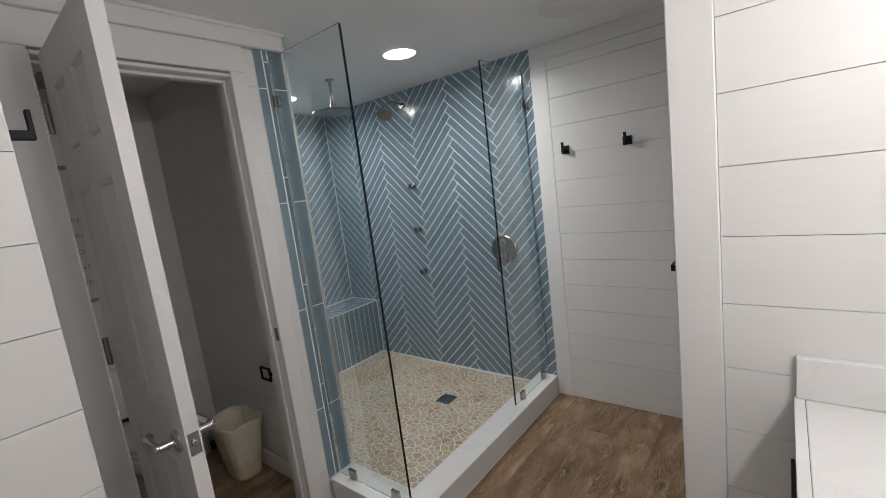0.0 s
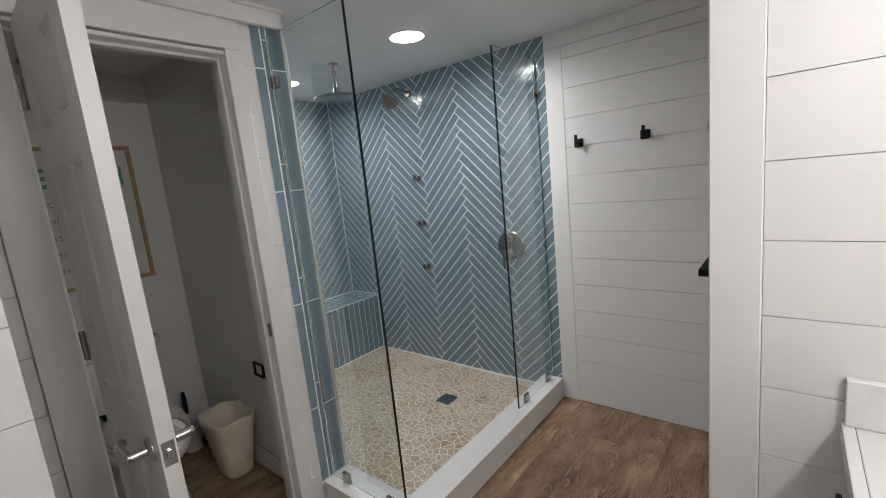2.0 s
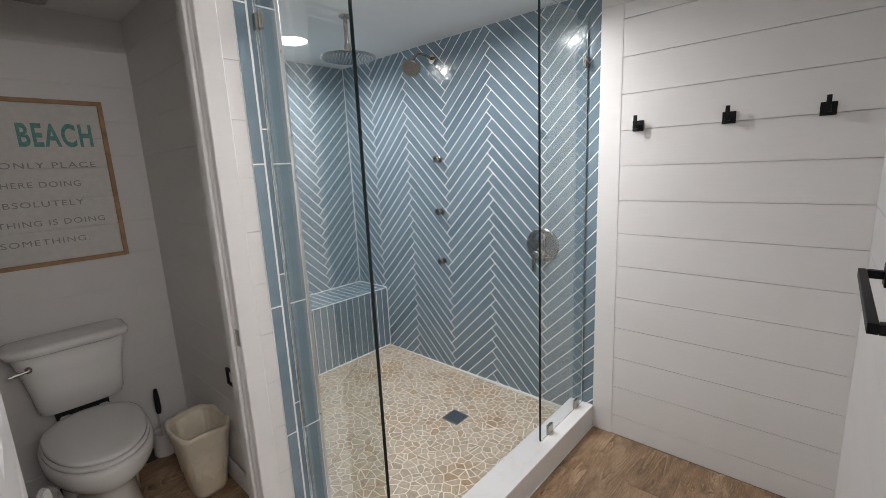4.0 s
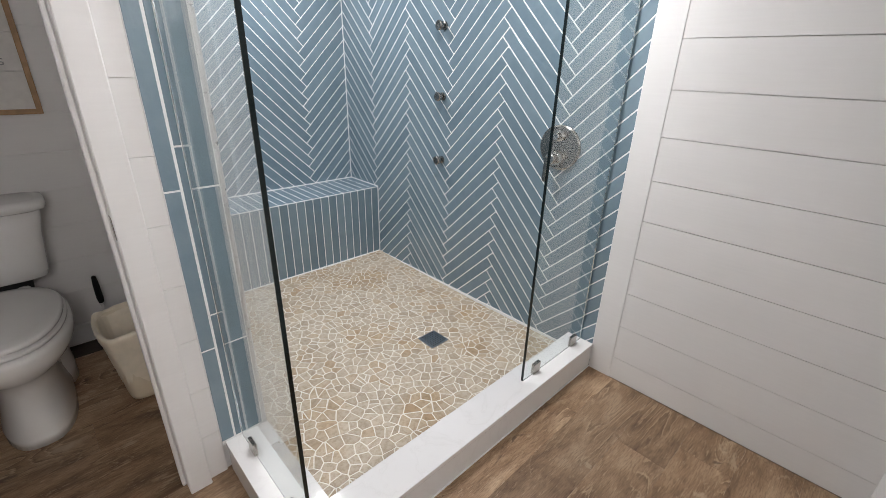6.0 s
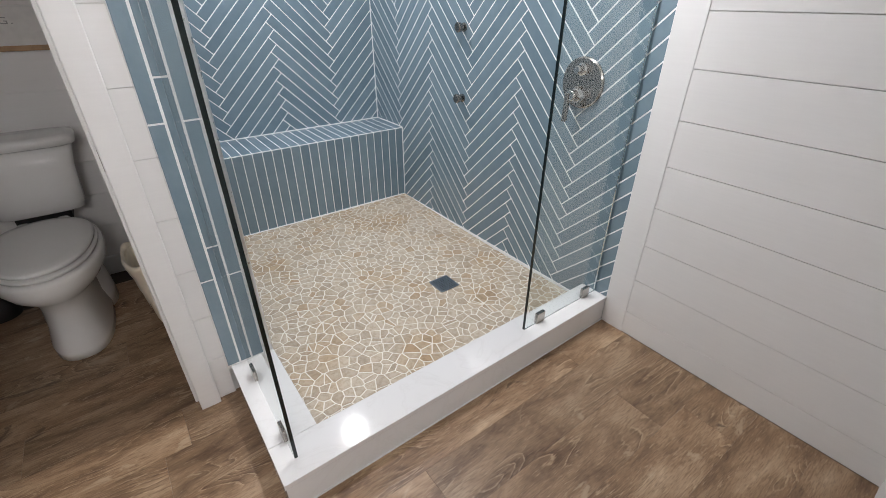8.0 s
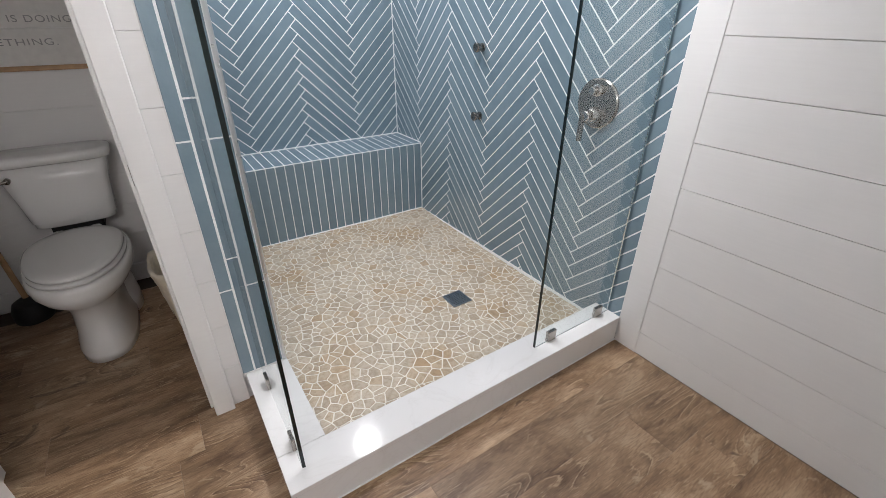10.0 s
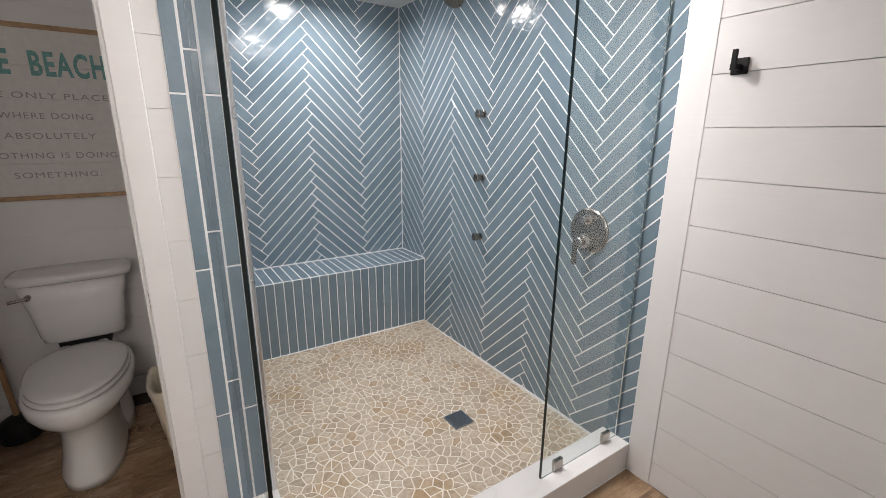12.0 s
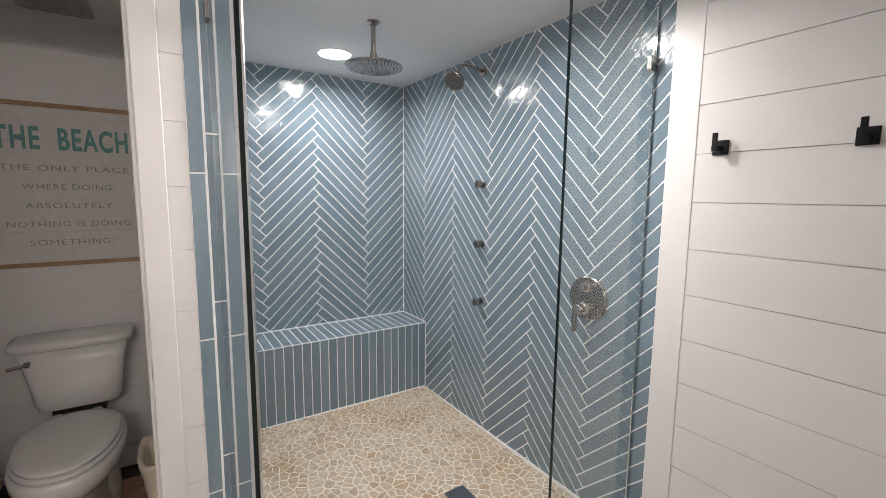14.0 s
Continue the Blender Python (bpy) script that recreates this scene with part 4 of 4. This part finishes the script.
joined("tile_field", [slab(poly, 0.006, 0.0010, lambda u, w, h: (-1.335 + h, u, w)) for poly, mid, across in herringbone(0.58, 0.012, 2.058, CEIL - 0.003, 0.9, 2.2)], TILE, wall_partition)["kind"] = "stuff"

# tiled end of the partition: two broad columns, a thin one between them
part("grout_bed", boxes(((-1.4985, 0.5660, 0.10), (-1.336, 0.581, CEIL - 0.001))), GROUT, wall_partition)
for x0, x1, phase in ((-1.498, -1.4585, 0.487), (-1.4525, -1.4335, 0.603), (-1.4275, -1.352, 0.487)):
    stops = [0.116] + [s for s in (phase + 0.508 * k for k in range(6)) if 0.14 < s < CEIL - 0.02] + [CEIL - 0.004]
    for a, b in zip(stops, stops[1:]):
        v, f = slab([(x0, a + 0.002), (x1, a + 0.002), (x1, b - 0.002), (x0, b - 0.002)], 0.006, 0.002, lambda u, w, h: (u, 0.565 - h, w))
        raw("tile", v, f, TILE, wall_partition)
v, f = slab([(-1.3495, 0.116), (-1.336, 0.116), (-1.336, CEIL - 0.004), (-1.3495, CEIL - 0.004)], 0.010, 0.004, lambda u, w, h: (u, 0.563 - h, w))
raw("edge_strip", v, f, ALUMINIUM, wall_partition)

# bench cladding
n = 24
pitch = 1.333 / n
for k in range(n):
    a, b = -1.334 + k * pitch + 0.0028, -1.334 + (k + 1) * pitch - 0.0028
    v, f = slab([(a, 0.030), (b, 0.030), (b, 0.5225), (a, 0.5225)], 0.006, 0.0010, lambda u, w, h: (u, 1.7215 - h, w))
    under(raw("front_tile", v, f, TILE), bench)
    v, f = slab([(a, 1.7275), (b, 1.7275), (b, 2.054), (a, 2.054)], 0.006, 0.0010, lambda u, w, h: (u, w, 0.5282 + h))
    under(raw("top_tile", v, f, TILE), bench)

# white caulk in the corners
for lo, hi in (((-0.0055, 2.0545, 0.529), (-0.0002, 2.0598, CEIL - 0.001)), ((-1.333, 2.053, 0.5285), (-0.006, 2.0597, 0.5345)), ((-0.0055, 1.7225, 0.5285), (-0.0002, 2.0525, 0.534)),
               ((-1.484, -0.0042, FLOOR), (-0.003, -0.0003, FLOOR + 0.0065)), ((-0.0055, 1.7155, 0.045), (-0.0002, 1.7205, 0.528)), ((-1.333, 1.7145, 0.030), (-0.006, 1.7212, 0.046)), ((-0.0060, 0.1405, 0.014), (-0.0002, 1.714, 0.040))):
    ob = part("trim", boxes((lo, hi), bevel=0.001), GROUT)
    tagged(ob, "thin white caulk line along the shower edge", "caulk", kind="structure")

# shower floor of broken stones, falling to the drain
FX0, FX1, FY0, FY1 = -1.334, -0.001, 0.1395, 1.722


def fall(x, y):
    return 0.012 + 0.025 * math.hypot(x + 0.452, y - 0.637)


shower_floor = empty("shower_floor", "tan broken-stone mosaic shower floor with cream grout", "floor", (-0.667, 0.93, 0), kind="structure")
nx, ny = 28, 34
verts = [(FX0 + (FX1 - FX0) * i / nx, FY0 + (FY1 - FY0) * j / ny) for j in range(ny + 1) for i in range(nx + 1)]
bed = raw("grout_bed", [(x, y, fall(x, y) - 0.0012) for x, y in verts], [(j * (nx + 1) + i, j * (nx + 1) + i + 1, (j + 1) * (nx + 1) + i + 1, (j + 1) * (nx + 1) + i) for j in range(ny) for i in range(nx)], STONE_GROUT)
under(bed, shower_floor)
rng = random.Random(11)
CELL = 0.0395
sites = []
for j in range(-1, int((FY1 - FY0) / CELL) + 2):
    for i in range(-1, int((FX1 - FX0) / CELL) + 2):
        if rng.random() < 0.12:
            continue
        sites.append((FX0 + (i + 0.5 + rng.uniform(-0.58, 0.58)) * CELL, FY0 + (j + 0.5 + rng.uniform(-0.58, 0.58)) * CELL))
near = np.array(sites)
stones = []
for sx, sy in sites:
    d = np.hypot(near[:, 0] - sx, near[:, 1] - sy)
    poly = [(sx - 0.06, sy - 0.06), (sx + 0.06, sy - 0.06), (sx + 0.06, sy + 0.06), (sx - 0.06, sy + 0.06)]
    for q in np.argsort(d)[1:16]:
        ox, oy = near[q]
        ln = d[q]
        wx, wy = (ox - sx) / ln, (oy - sy) / ln
        half = ln / 2 - 0.0022
        poly = clip_poly(poly, lambda p: half - ((p[0] - sx) * wx + (p[1] - sy) * wy), None)
        if len(poly) < 3:
            break
    if len(poly) < 3:
        continue
    poly = clip_rect(poly, FX0 + 0.002, FY0 + 0.002, FX1 - 0.002, FY1 - 0.002)
    if len(poly) < 3 or abs(area(poly)) < 1e-4:
        continue
    cx, cy = sum(p[0] for p in poly) / len(poly), sum(p[1] for p in poly) / len(poly)
    if abs(cx + 0.452) < 0.040 and abs(cy - 0.637) < 0.040:
        continue
    poly = [p for i, p in enumerate(poly) if math.dist(p, poly[i - 1]) > 0.003]
    if len(poly) < 3:
        continue
    lift = rng.uniform(-0.0006, 0.0008)
    stones.append((cy, slab(poly, 0.004, 0.0014, lambda u, w, h, lift=lift: (u, w, fall(u, w) + lift + h))))
stones.sort(key=lambda s: s[0])
for cy, (v, f) in stones[:300]:
    under(raw("stone", v, f, STONE), shower_floor)
rest = joined("stone_field", [s for _, s in stones[300:]], STONE, None)
rest["kind"] = "stuff"
under(rest, shower_floor)

# plank floor: boards along x
PW, PL = 0.182, 1.22
FIXED = {0: -0.335, 1: -1.10, 4: -1.76}
for row in range(-8, 12):
    y = -0.491 + row * PW
    start = FIXED[row] if row in FIXED else -0.4 - (0.37 * row + 0.2) % 1.0 * PL
    x = start - 4 * PL
    while x < 0.0:
        a, b = max(x, -3.25) + 0.0003, min(x + PL, -0.0005) - 0.0003
        c, d = max(y, -1.81) + 0.0002, min(y + PW, 1.83) - 0.0002
        covered = (a > -1.486 and c > 0.0) or (b < -2.6 and c > -0.13) or (a > -1.22 and d < -1.02)
        if b - a > 0.02 and d - c > 0.02 and not covered:
            v, f = slab([(a, c), (b, c), (b, d), (a, d)], 0.006, 0.0003, lambda u, w, h: (u, w, FLOOR + h))
            raw("plank", v, f, WOOD_FLOOR, floor)
        x += PL
